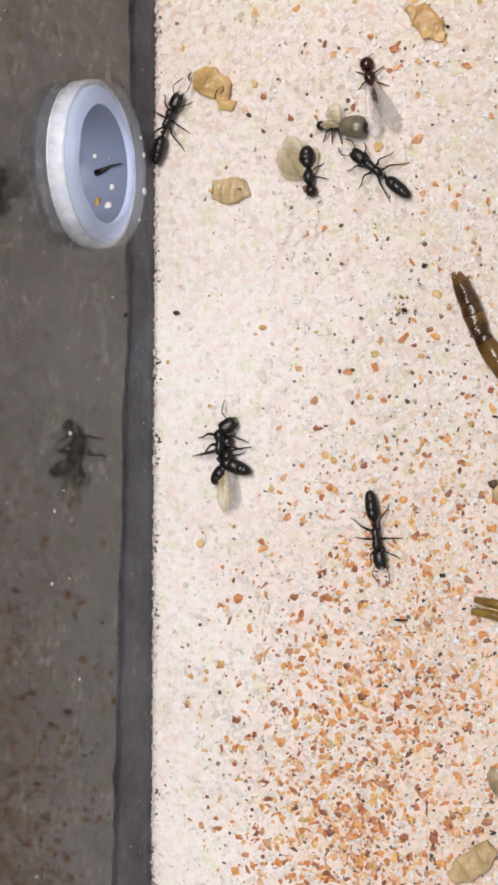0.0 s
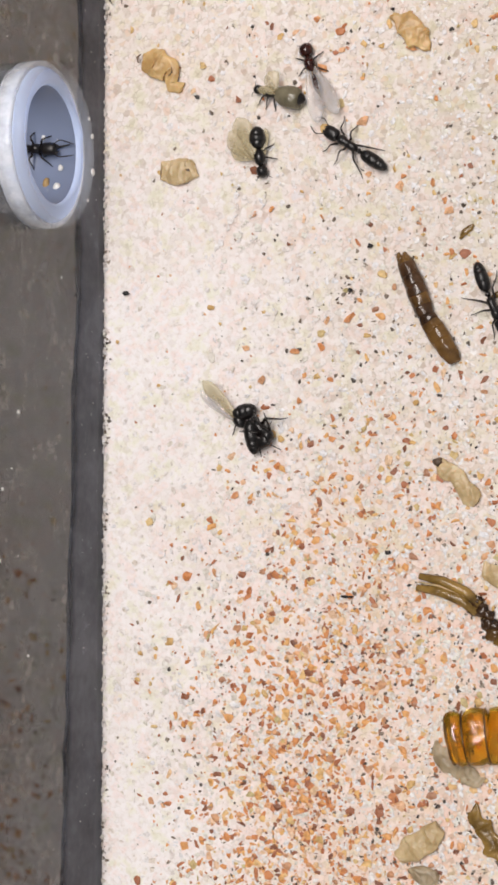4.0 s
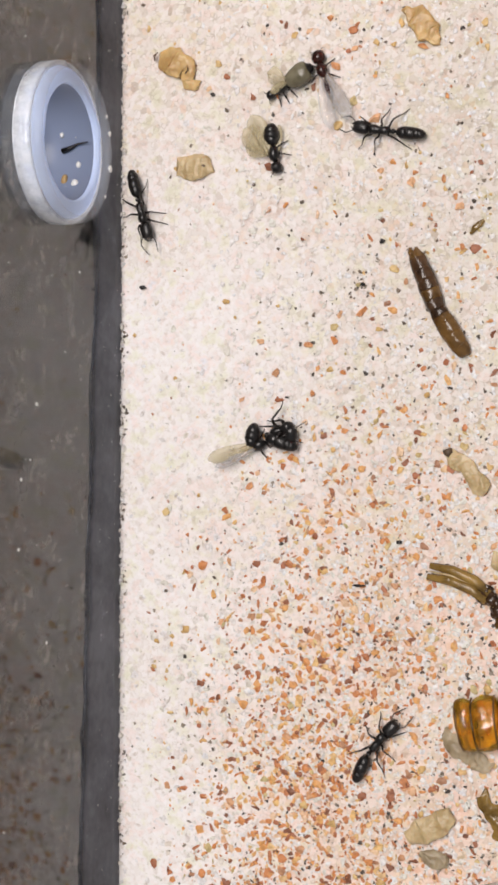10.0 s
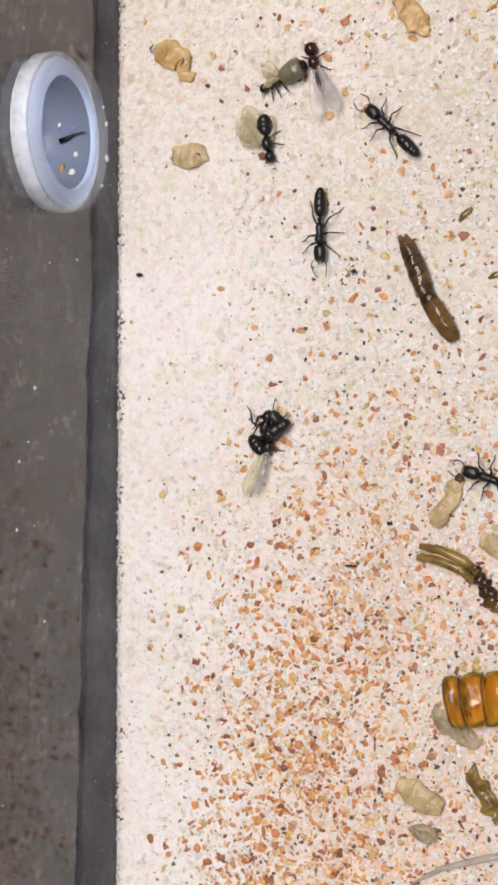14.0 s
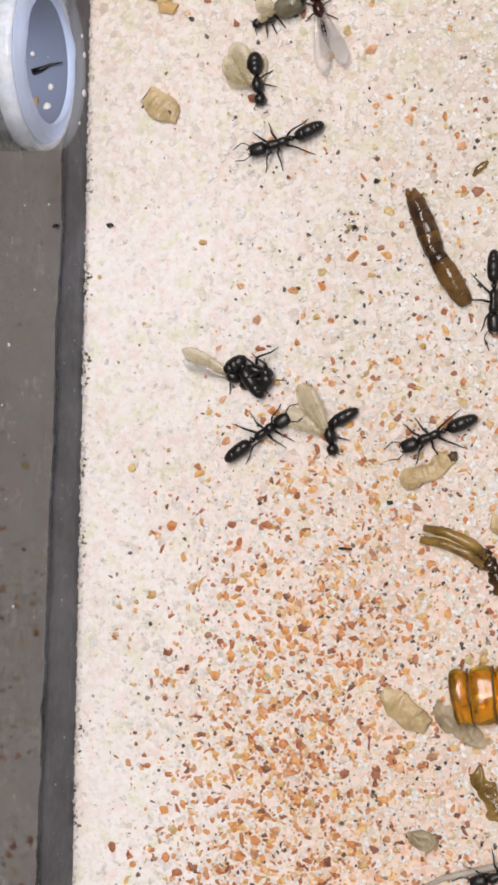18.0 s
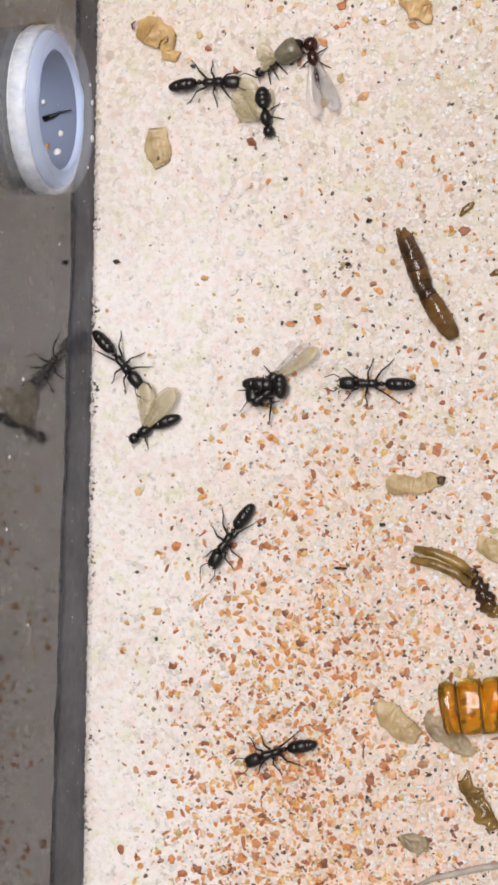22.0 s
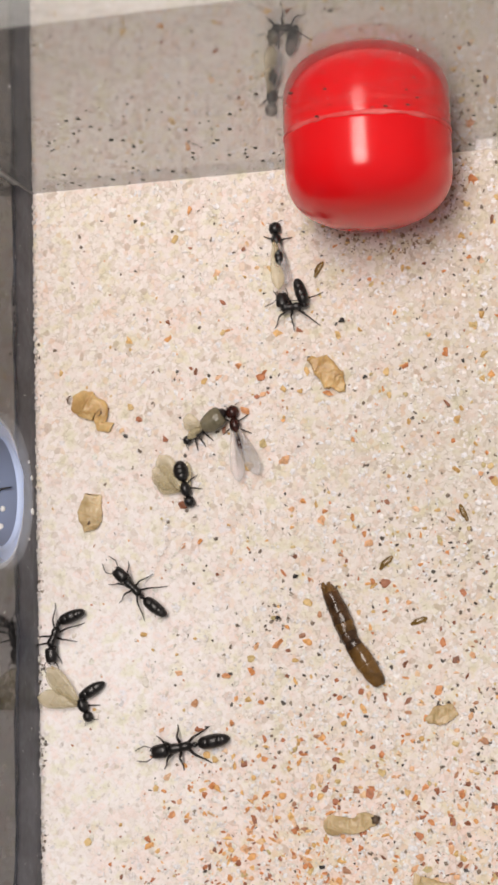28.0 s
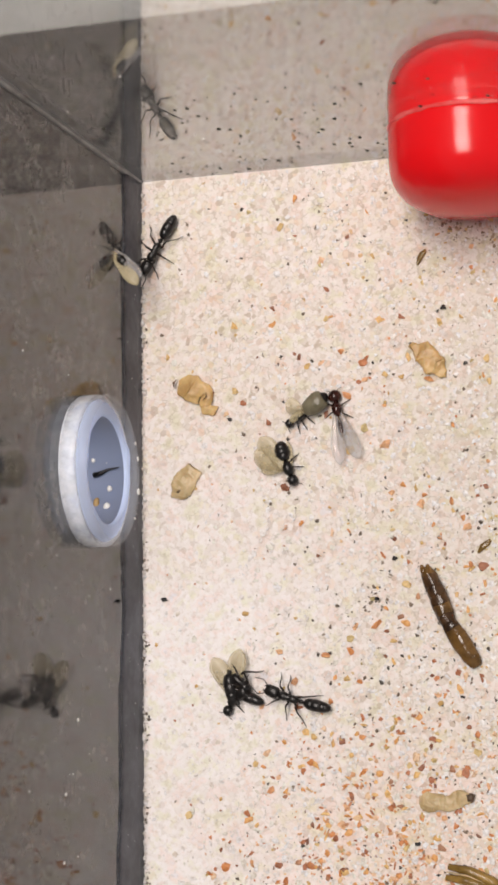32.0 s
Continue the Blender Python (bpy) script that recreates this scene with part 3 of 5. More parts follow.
            leg = part("leg", tube(pts, [w * stout for w in (0.13, 0.11, 0.11, 0.085, 0.07, 0.058, 0.04, 0.03)], 6), legm, e)
            leg.location = (hx * k * MM, s * 0.26 * MM, 0.70 * MM)
            legs.append(leg)
    return {"gaster": gaster, "head": head, "legs": legs}


def worker(label, stout=1.0, k=0.9):
    e = thing("ant", pose(0, 0, 0), label, "ant", "worker ants")
    return e, ant_parts(e, stout, k)


def wing_mesh(length, width, bend=0.0, lift=0.15, seed=0, cup=0.06):
    """A wing from its root along -x, slightly cupped, with thickness."""
    bm = bmesh.new()
    n, w = 12, 6
    top, low = {}, {}
    for i in range(n + 1):
        u = i / n
        half = width * (0.12 + 0.88 * math.sin(math.pi * min(1, u * 0.62 + 0.06)) ** 1.2) * math.sqrt(max(0.03, 1 - max(0, (u - 0.72) / 0.28) ** 2))
        for j in range(w + 1):
            v = j / w * 2 - 1
            x, y = -length * u, v * half * 0.5 + bend * u * u
            z = lift * u * (1 - 0.4 * u) + cup * (1 - v * v) + 0.09 * noise.noise((u * 3, v * 1.6, seed))
            top[i, j] = bm.verts.new((x * MM, y * MM, (z + 0.012) * MM))
            low[i, j] = bm.verts.new((x * MM, y * MM, (z - 0.012) * MM))
    for i in range(n):
        for j in range(w):
            bm.faces.new((top[i, j], top[i, j + 1], top[i + 1, j + 1], top[i + 1, j]))
            bm.faces.new((low[i, j], low[i + 1, j], low[i + 1, j + 1], low[i, j + 1]))
    rim = [(i, 0) for i in range(n + 1)] + [(n, j) for j in range(1, w + 1)] + [(i, w) for i in range(n - 1, -1, -1)] + [(0, j) for j in range(w - 1, 0, -1)]
    for a, b in zip(rim, rim[1:] + rim[:1]):
        bm.faces.new((top[a], low[a], low[b], top[b]))
    bmesh.ops.recalc_face_normals(bm, faces=bm.faces[:])
    return bm


def add_wing(e, root, length, width, turn, material, bend=0.0, lift=0.2, seed=0, tilt=0.0, cup=0.06, veins=(-0.28, 0.0, 0.22)):
    w = part("wing", wing_mesh(length, width, bend, lift, seed, cup), material, e)
    w.matrix_basis = pose(root[0] * MM, root[1] * MM, root[2] * MM, tilt, 0, turn)
    for s in veins:
        pts = [(-length * u, s * width * math.sin(math.pi * min(1, u * 0.6 + 0.1)) + bend * u * u, lift * u * (1 - 0.4 * u) + cup * (1 - 4 * s * s) + 0.02) for u in (0.02, 0.25, 0.5, 0.75, 0.92)]
        part("vein", tube(pts, [0.028, 0.022, 0.018, 0.013, 0.008], 4), VEIN, w)
    return w


def alate(label, m, body, wings, legs=((1, 0.5, 0.7), (-1, 0.05, -0.1)), gaster_turn=0.0, gaster_len=2.2, gaster_wide=0.58, head_size=1.0, curl=0.0, category="winged ant", place=(1.8, 0.0, 0.0)):
    """A winged ant lying on the sand, facing +x; place: shift along, shift aside and turn of the whole body."""
    e = thing("winged_ant", m, label, category, "winged ants")
    part("thorax", spindle([(-0.75, 0.15, 0), (-0.45, 0.42, 0.05), (0.05, 0.56, 0.1), (0.55, 0.5, 0.06), (0.95, 0.18, 0)], 0.6, 14), body, e)
    c = head_size
    h = part("head", spindle([(0, 0.1, 0), (0.1, 0.45 * c, 0), (0.45 * c, 0.58 * c, 0.02), (0.85 * c, 0.5 * c, 0), (1.1 * c, 0.18, -0.05)], 0, 14, 0.85), body, e)
    h.matrix_basis = pose(0.9 * MM, 0, 0.58 * MM, 0, 8, curl)
    for s in (1, -1):
        part("antenna", tube([(0.8 * c, s * 0.2, 0.1), (1.05 * c, s * 0.5, 0.1), (1.25 * c, s * 0.8, -0.25)], [0.04, 0.035, 0.025], 5), LEG, h)
    r, g = gaster_wide, gaster_len
    ga = part("gaster", join(spindle([(0.05, 0.1, 0), (-0.1, 0.6 * r, 0), (-0.3 * g, 0.98 * r, 0), (-0.31 * g, 0.94 * r, 0)], 0, 14, 0.95),
                             spindle([(-0.3 * g, 0.95 * r, 0), (-0.315 * g, 1.02 * r, 0), (-0.6 * g, 1.02 * r, 0), (-0.61 * g, 0.97 * r, 0)], 0, 14, 0.95),
                             spindle([(-0.6 * g, 0.97 * r, 0), (-0.615 * g, 1.0 * r, 0), (-0.82 * g, 0.78 * r, 0), (-0.95 * g, 0.45 * r, -0.03), (-g, 0.06, -0.06)], 0, 14, 0.95)), body, e, "glossy gaster")
    ga.matrix_basis = pose(-0.7 * MM, 0, max(0.58, r) * MM, 0, 0, gaster_turn)
    for s, hx, lean in legs:
        out = lambda q, z: (hx + q * math.sin(lean), s * (0.3 + q * math.cos(lean)), z)
        part("leg", tube([out(0, 0.45), out(0.4, 0.6), out(0.75, 0.35), out(1.05, 0.12), out(1.3, 0.06)], [0.1, 0.085, 0.07, 0.05, 0.035], 6), LEG, e)
    for w in wings:
        add_wing(e, *w)
    turn = pose(0, 0, 0, 0, 0, place[2]) @ Matrix.Translation((place[0] * MM, place[1] * MM, 0))
    for o in e.children:
        o.matrix_basis = turn @ o.matrix_basis
    return e

# ---- husks, skins and litter ----


def husk(name, label, category, m, spine, widths, heights, material, seed, lumps=0.18, sides=14, group=""):
    """A crumpled husk along a bent spine of (x, y) points."""
    e = thing(name, m, label, category, group)
    n, sides = 40, sides * 2
    pts = []
    for k in range(n + 1):
        u = k / n * (len(spine) - 1)
        i = min(int(u), len(spine) - 2)
        f = u - i
        f = f * f * (3 - 2 * f)
        a, b = Vector((*spine[i], 0)), Vector((*spine[i + 1], 0))
        pts.append((a.lerp(b, f), widths[i] + (widths[i + 1] - widths[i]) * f, heights[i] + (heights[i + 1] - heights[i]) * f))
    secs = []
    for k, (p, w, h) in enumerate(pts):
        d = (pts[min(k + 1, n)][0] - pts[max(k - 1, 0)][0]).normalized()
        secs.append(((p.x, p.y, max(h * 0.5, 0.05)), w, h * 0.6, (-d.y, d.x, 0), (0, 0, 1)))
    bm = rings(secs, sides)
    for v in bm.verts:
        q = v.co / MM
        v.co += Vector((noise.noise(q * 0.9 + Vector((seed, 0, 0))), noise.noise(q * 0.9 + Vector((0, seed, 5))), noise.noise(q * 0.8 + Vector((3, 1, seed))) * 0.6)) * lumps * MM * 2
        v.co += Vector((noise.noise(q * 2.6 + Vector((seed, 2, 0))), noise.noise(q * 2.6 + Vector((1, seed, 5))), noise.noise(q * 2.4 + Vector((3, 1, seed))))) * lumps * MM * 0.5
        fold = abs(noise.noise(q * 1.25 + Vector((seed * 2, 0, 4)))) + 0.5 * abs(noise.noise(q * 2.9 + Vector((0, seed, 1))))
        v.co.z += (fold - 0.32) * 1.5 * lumps * MM * min(1.0, q.z * 2)
        v.co.z = max(v.co.z, -0.05 * MM)
    part("skin", bm, material, e)
    return e


def segmented(name, label, category, m, spine, radii, materials, squash=0.75, gap=0.12):
    """A segmented larva: one part a segment, along (x, y) points."""
    e = thing(name, m, label, category)
    n = len(radii) - 1
    pts = [Vector((*p, 0)) for p in spine]
    total = len(pts) - 1

    def along(u):
        i = min(int(u * total), total - 1)
        f = u * total - i
        p0, p1, p2, p3 = pts[max(i - 1, 0)], pts[i], pts[i + 1], pts[min(i + 2, total)]
        return 0.5 * ((2 * p1) + (p2 - p0) * f + (2 * p0 - 5 * p1 + 4 * p2 - p3) * f * f + (3 * p1 - p0 - 3 * p2 + p3) * f ** 3)

    for k in range(n):
        u0, u1 = k / n, (k + 1) / n
        secs = []
        for f, s in ((0.0, 0.985), (0.12, 1.0), (0.35, 1.0), (0.65, 1.0), (0.92, 0.995), (1.04, 0.975)):
            u = min(max(u0 + (u1 - u0) * f, 0.0), 1.0)
            p, q = along(max(u - 0.01, 0)), along(min(u + 0.01, 1))
            d = (q - p).normalized()
            r = (radii[k] + (radii[k + 1] - radii[k]) * min(f, 1)) * s
            c = along(u)
            secs.append(((c.x, c.y, r * squash * 0.95), r, r * squash, (-d.y, d.x, 0), (0, 0, 1)))
        bm = rings(secs, 20)
        for v in bm.verts:
            q = v.co / MM
            v.co += Vector((noise.noise(q * 1.3), noise.noise(q * 1.3 + Vector((9, 0, 0))), 0.9 * noise.noise(q * 1.1 + Vector((0, 7, 0))))) * 0.13 * MM
        part("segment", bm, materials[k], e)
    return e


MOVERS = {}


def litter():
    curled = husk("pupa_husk", "crumpled tan pupal husk with a curled tip", "husk", pose(6.4 * MM, 20.3 * MM, 0, 0, 0, -30),
         [(-2.2, 0.2), (-1.0, 0.55), (0.7, 0.4), (1.5, -0.6), (2.6, -0.7)], [0.9, 1.35, 1.2, 0.6, 0.55], [0.5, 0.8, 0.75, 0.4, 0.35], TAN, 3)
    part("crease", tube([(0.9, 0.75, 0.72), (1.15, 0.3, 0.72), (0.95, -0.1, 0.6)], [0.03, 0.09, 0.03], 6), PORE, curled, "dark brown crease")
    part("rim", tube([(-2.75, 0.5, 0.5), (-2.9, 0.0, 0.55), (-2.6, -0.4, 0.5)], [0.05, 0.14, 0.05], 6), PORE, curled, "dark brown rim")
    MOVERS["FL4"] = husk("pupa_husk", "pale tan flattened husk with a dark pore", "husk", pose(0, 0, 0), [(-1.9, 0.1), (-0.8, 0.1), (0.6, 0), (1.8, 0)], [0.7, 1.25, 1.35, 0.8], [0.35, 0.5, 0.5, 0.3], BEIGE, 5)
    part("pore", blob((0.3, 0.26, 0.12), 3, 2, 0.3), PORE, MOVERS["FL4"], "dark pore").location = (-1.0 * MM, 0.2 * MM, 0.54 * MM)
    MOVERS["FL2"] = husk("pupa_husk", "creased tan husk with a frayed end", "husk", pose(0, 0, 0), [(-2.4, 0), (-0.9, 0.2), (0.8, 0), (2.3, 0.1)], [0.55, 1.1, 1.2, 0.45], [0.4, 0.6, 0.6, 0.25], TAN, 8, 0.24)
    MOVERS["FL5"] = husk("pupa_husk", "peanut-shaped tan husk with a dark tip", "husk", pose(0, 0, 0), [(-2.6, 0.1), (-1.4, 0.1), (0.0, -0.1), (1.4, 0), (2.6, 0)], [0.75, 0.9, 0.7, 0.8, 0.45], [0.5, 0.65, 0.5, 0.6, 0.35], BEIGE, 11)
    part("dark_tip", blob((0.42, 0.5, 0.3), 5, 2, 0.4), PORE, MOVERS["FL5"], "dark brown tip").location = (2.55 * MM, 0, 0.4 * MM)
    MOVERS["FL6"] = husk("pupa_husk", "smooth beige oval husk", "husk", pose(0, 0, 0), [(-2.5, 0), (-1.2, 0.1), (0.8, 0), (2.4, -0.2)], [0.7, 1.15, 1.2, 0.6], [0.5, 0.8, 0.8, 0.4], BEIGE, 14, 0.12)
    husk("pupa_husk", "beige husk with a thin stalk", "husk", pose(40.2 * MM, -27.9 * MM, 0, 0, 0, -16), [(-2.9, 0.9), (-2.2, 0.3), (-0.8, 0.1), (1.0, 0), (2.4, 0)], [0.12, 0.75, 1.0, 0.95, 0.55], [0.1, 0.5, 0.65, 0.6, 0.35], BEIGE, 17, 0.14)
    husk("pupa_husk", "small wedge of tan husk", "husk", pose(41.1 * MM, -11.3 * MM, 0, 0, 0, 10), [(-1.5, -0.1), (-0.5, 0), (0.6, 0.1), (1.3, 0.2)], [0.25, 0.75, 0.95, 0.5], [0.25, 0.45, 0.5, 0.3], BEIGE, 20, 0.16)
    husk("pupa_husk", "folded tan husk on the sand", "husk", pose(51.1 * MM, -11.3 * MM, 0, 0, 0, 5), [(-1.6, 0), (-0.5, 0.1), (0.6, 0), (1.5, 0)], [0.5, 1.0, 1.1, 0.5], [0.3, 0.6, 0.6, 0.3], TAN, 22, 0.2)
    husk("pupa_husk", "oval beige husk on the sand", "husk", pose(55.1 * MM, 10.5 * MM, 0, 0, 0, -35), [(-1.7, 0), (-0.6, 0), (0.6, 0), (1.7, 0)], [0.6, 1.1, 1.1, 0.5], [0.4, 0.7, 0.7, 0.3], BEIGE, 24, 0.12)
    husk("skin_scrap", "crumpled grey-brown scrap of shed skin", "husk", pose(35.0 * MM, -44.6 * MM, 0, 0, 0, -28), [(-2.5, 0.5), (-1.2, 0.3), (0.4, -0.1), (1.6, 0), (2.6, -0.3)], [0.7, 1.0, 0.7, 0.9, 0.6], [0.25, 0.35, 0.3, 0.35, 0.25], GREYHUSK, 27, 0.24)
    husk("skin_scrap", "small brown crumpled scrap", "husk", pose(32.3 * MM, -54.7 * MM, 0), [(-1.3, 0), (-0.4, 0.2), (0.5, 0), (1.2, -0.2)], [0.5, 0.9, 0.9, 0.5], [0.3, 0.5, 0.5, 0.3], GREYHUSK, 29, 0.22)
    husk("skin_scrap", "long golden shrivelled scrap of skin", "husk", pose(38.0 * MM, -50.7 * MM, 0, 0, 0, -57), [(-2.8, 0), (-1.0, 0.3), (1.0, -0.1), (2.8, 0.1)], [0.5, 0.85, 0.8, 0.4], [0.25, 0.35, 0.35, 0.2], GOLD, 31, 0.25)
    husk("skin_scrap", "brown crumpled scrap of skin", "husk", pose(52.4 * MM, -16.1 * MM, 0, 0, 0, 60), [(-1.0, 0), (0, 0.2), (1.0, 0)], [0.5, 0.7, 0.4], [0.3, 0.5, 0.3], GOLD, 33, 0.25)
    husk("skin_scrap", "brownish scrap of shed skin", "husk", pose(47.6 * MM, -24.4 * MM, 0, 0, 0, 20), [(-1.6, 0), (0, 0.3), (1.5, 0)], [0.6, 1.0, 0.5], [0.3, 0.4, 0.3], GREYHUSK, 35, 0.3)
    for x, y, a in ((36.2, 3.5, 45), (39.2, -2.3, 20), (52.5, 3.0, 70), (44.0, 8.0, 110), (30.5, 33.2, 60)):
        husk("seed_husk", "tiny golden seed husk", "seed", pose(x * MM, y * MM, 0, 0, 0, a), [(-0.9, 0), (-0.2, 0.05), (0.5, 0), (0.9, 0)], [0.12, 0.3, 0.28, 0.1], [0.12, 0.25, 0.22, 0.1], GOLD, x, 0.05, 10, "seed husks")
    # the large larva skin
    larva = segmented("larva_skin", "dark brown shiny larva skin, amber towards one end", "larva", pose(32.9 * MM, -3.6 * MM, 0),
              [(-2.6, 5.1), (-1.5, 2.6), (-0.5, 0.0), (0.6, -1.9), (2.4, -4.7)], [0.5, 0.8, 0.9, 0.96, 0.98, 0.94, 0.82, 0.9, 1.0, 0.98, 0.86, 0.5],
              [WORMPALE] + [WORMDARK] * 3 + [WORMPALE, WORMDARK, WORMDARK] + [WORMPALE] * 4)
    for pts in ([(-2.7, 4.6, 0.55), (-2.9, 5.0, 0.5), (-3.0, 5.4, 0.4)], [(-2.32, 4.6, 0.55), (-2.36, 5.05, 0.5), (-2.42, 5.45, 0.4)]):
        part("prong", tube(pts, [0.34, 0.3, 0.16], 10), WORMPALE, larva, "split amber end of the skin")
    # the thin split skin: two golden rails, a pale split between them and a dark hind end
    e = thing("split_skin", pose(35.6 * MM, -30.2 * MM, 0), "split golden larva skin with a dark hind end", "larva")
    mid = [(-3.9, 2.1), (-1.8, 1.75), (0.3, 0.9), (1.7, -0.2)]
    for s in (0.52, -0.52):
        part("rail", tube([(x + 0.25 * s, y + s * (1 - 0.1 * k), 0.32) for k, (x, y) in enumerate(mid)], [0.3, 0.46, 0.5, 0.44], 12), GOLD, e)
    part("midline", tube([(x, y, 0.4) for x, y in mid], [0.06, 0.1, 0.12, 0.05], 8), BEIGE, e, "pale split line")
    for k, (x, y, s, m) in enumerate(((1.5, 0.45, 0.5, WORMDARK), (1.3, -0.35, 0.45, WORMDARK), (2.0, -0.35, 0.55, WORMDARK), (2.5, -0.75, 0.5, WORMDARK), (2.6, -1.5, 0.6, WORMDARK), (3.2, -1.7, 0.42, WORMDARK), (3.1, -2.4, 0.6, WORMPALE), (3.8, -3.0, 0.5, GOLD), (2.2, -0.9, 0.3, BEIGE))):
        b = part("hind_fold", blob((s * 1.25, s * 1.1, s * 0.8), 80 + k, 3, 0.5), m, e)
        b.location = (x * MM, y * MM, 0.35 * MM)
    # the amber shell segment
    e = thing("amber_shell", pose(37.5 * MM, -41.7 * MM, 0, 0, 0, 8), "translucent amber shell segment, glossy and ridged", "shell piece")
    for k in range(3):
        x0, x1 = (-2.6, -1.2, 0.9)[k], (-1.2, 0.9, 2.6)[k]
        secs = []
        for f, s in ((0.0, 0.93), (0.1, 1.0), (0.4, 1.03), (0.7, 1.0), (0.95, 0.97), (1.03, 0.9)):
            w = 1 + 0.05 * noise.noise((x0 + f * 2, 3, 1))
            secs.append(((x0 + (x1 - x0) * f, 0.12 * noise.noise((x0 + f, 0, 5)), 1.2), (2.35 + 0.12 * k) * s * w, 1.22 * s * w, (0.12 * (k - 1) + 0.05, 1, 0), (0.3 * (k - 1) + 0.1, (0.1, -0.25, 0.2)[k], 1)))
        bm = rings(secs, 32)
        for v in bm.verts:
            v.co += v.co.normalized() * 0.25 * MM * noise.noise(v.co / MM * 0.9)
        part("ring_segment", bm, AMBER, e)
    for x, r in ((-2.6, 2.22), (-1.18, 2.38), (0.92, 2.45), (2.6, 2.4)):
        arc = [(x + 0.12 * (x / 3) * math.cos(a) , r * math.cos(a), 1.2 + 1.24 * math.sin(a)) for a in [math.pi * q / 12 for q in range(13)]]
        part("ridge", tube(arc, [0.1 + 0.05 * noise.noise((x, q, 0)) for q in range(13)], 6), WORMPALE, e, "dark brown ridge between the rings")
    # fibres and a split wing at the edge of the litter
    for pts, label in (([(31.0, -59.3), (34.0, -57.6), (38.5, -56.3), (43.0, -55.4), (47.0, -55.0)], "thin grey translucent fibre lying on the sand"),):
        ob = part("fibre", tube([(x, y, 0.35) for x, y in pts], [0.1, 0.28, 0.34, 0.22, 0.1], 8), FIBRE)
        tagged(ob, label, "fibre")
    MOVERS["D1"] = alate("red-brown winged ant with clear shining wings, dead", pose(0, 0, 0), BROWN,
                         [((-0.2, 0.25, 0.8), 5.4, 1.5, -5, PALEWING, 0.1, 0.3, 1, 12, 0.1, (-0.38, 0.0, 0.36)), ((-0.2, -0.25, 0.75), 5.3, 1.6, 10, PALEWING, -0.1, 0.25, 2, -10, 0.1, (-0.36, 0.05, 0.38))],
                         legs=((1, 0.5, 0.7), (1, 0.0, -0.3), (-1, 0.3, 0.5), (-1, -0.3, -0.6)), gaster_len=2.2, gaster_wide=0.36, head_size=1.2, place=(1.9, 0, 0))
    MOVERS["D2"] = alate("dark winged ant under a folded olive-grey wing, dead", pose(0, 0, 0), BLACK,
                         [((-0.75, -0.1, 1.25), 2.0, 1.75, 128, WING, 0.15, -0.1, 4, 8, 0.22, (-0.2, 0.15)), ((-0.8, 0.1, 1.2), 1.9, 0.8, 172, WING, -0.2, -0.15, 5, 10, 0.15, (0.0,))],
                         legs=((1, -0.5, -0.2), (1, 0.1, 0.1), (1, 0.5, 0.5)), gaster_len=2.95, gaster_wide=0.8, head_size=0.8, place=(0.6, 0, 0))
    fold = rings([((x, dy, 0.85), r, r * 0.85, (0.1, 1, 0), (0, 0, 1)) for x, r, dy in ((0.05, 0.3, -0.05), (-0.3, 0.72, 0.0), (-0.9, 0.97, 0.03), (-1.6, 1.06, 0.05), (-2.15, 1.02, 0.1), (-2.45, 0.9, 0.14), (-2.55, 0.76, 0.16))], 24)
    for v in fold.verts:
        v.co += v.co.normalized() * 0.22 * MM * noise.noise(v.co / MM * 1.1)
        v.co.z = max(v.co.z, 0.0)
    part("folded_wing", fold, OLIVE, MOVERS["D2"], "olive-grey wing wrapped round the gaster")
    MOVERS["D3"] = alate("dark winged ant on its side with pale amber wings, dead", pose(0, 0, 0), BLACK,
                         [((0.1, -0.45, 0.85), 4.2, 2.1, 12, WING, -0.2, 0.25, 6, 8, 0.16, (-0.3, 0.1)), ((0.1, -0.55, 0.65), 3.6, 2.1, 40, WING, 0.3, 0.2, 7, 5, 0.14, (-0.2, 0.2)), ((0.0, -0.5, 0.45), 2.6, 1.5, 66, WING, 0.2, 0.02, 12, 2, 0.05, ()), ((0.2, 0.35, 0.5), 2.8, 0.8, -9, WING, 0.1, 0.05, 13, -20, 0.05, ())],
                         legs=((1, 0.1, 0.3), (1, -0.4, -0.5)), gaster_turn=-4, gaster_len=2.15, gaster_wide=0.76, head_size=1.0, place=(0.6, 0, 0))
    MOVERS["P2"] = alate("dark winged ant carried as prey, pale wings trailing behind", pose(0, 0, 0), BLACK,
                         [((0.2, 0.15, 1.05), 5.2, 1.45, -2, WING, 0.1, 0.3, 8, 10, 0.12, (-0.36, 0.1)), ((0.1, -0.15, 0.98), 4.7, 1.2, 3, PALEWING, -0.1, 0.25, 9, -6, 0.1, (-0.3, 0.2))],
                         legs=((1, 0.3, 0.6), (-1, 0.1, 0.2)), gaster_len=2.35, gaster_wide=0.7, head_size=1.15, place=(1.5, 0, 0))
    MOVERS["P3"] = alate("dark winged ant dragged as prey, body bent, amber wings trailing", pose(0, 0, 0), BLACK,
                         [((0.1, -0.2, 0.8), 5.1, 2.1, 20, WING, 0.2, 0.4, 10, 10, 0.15, (-0.3, 0.0, 0.25)), ((0.0, -0.1, 0.7), 4.6, 1.9, 54, WING, -0.2, 0.25, 11, -4, 0.12, (-0.3, 0.2))],
                         legs=((1, 0.3, 0.4),), gaster_turn=-82, gaster_len=3.0, gaster_wide=0.58, head_size=0.95, place=(1.1, 1.25, -22))


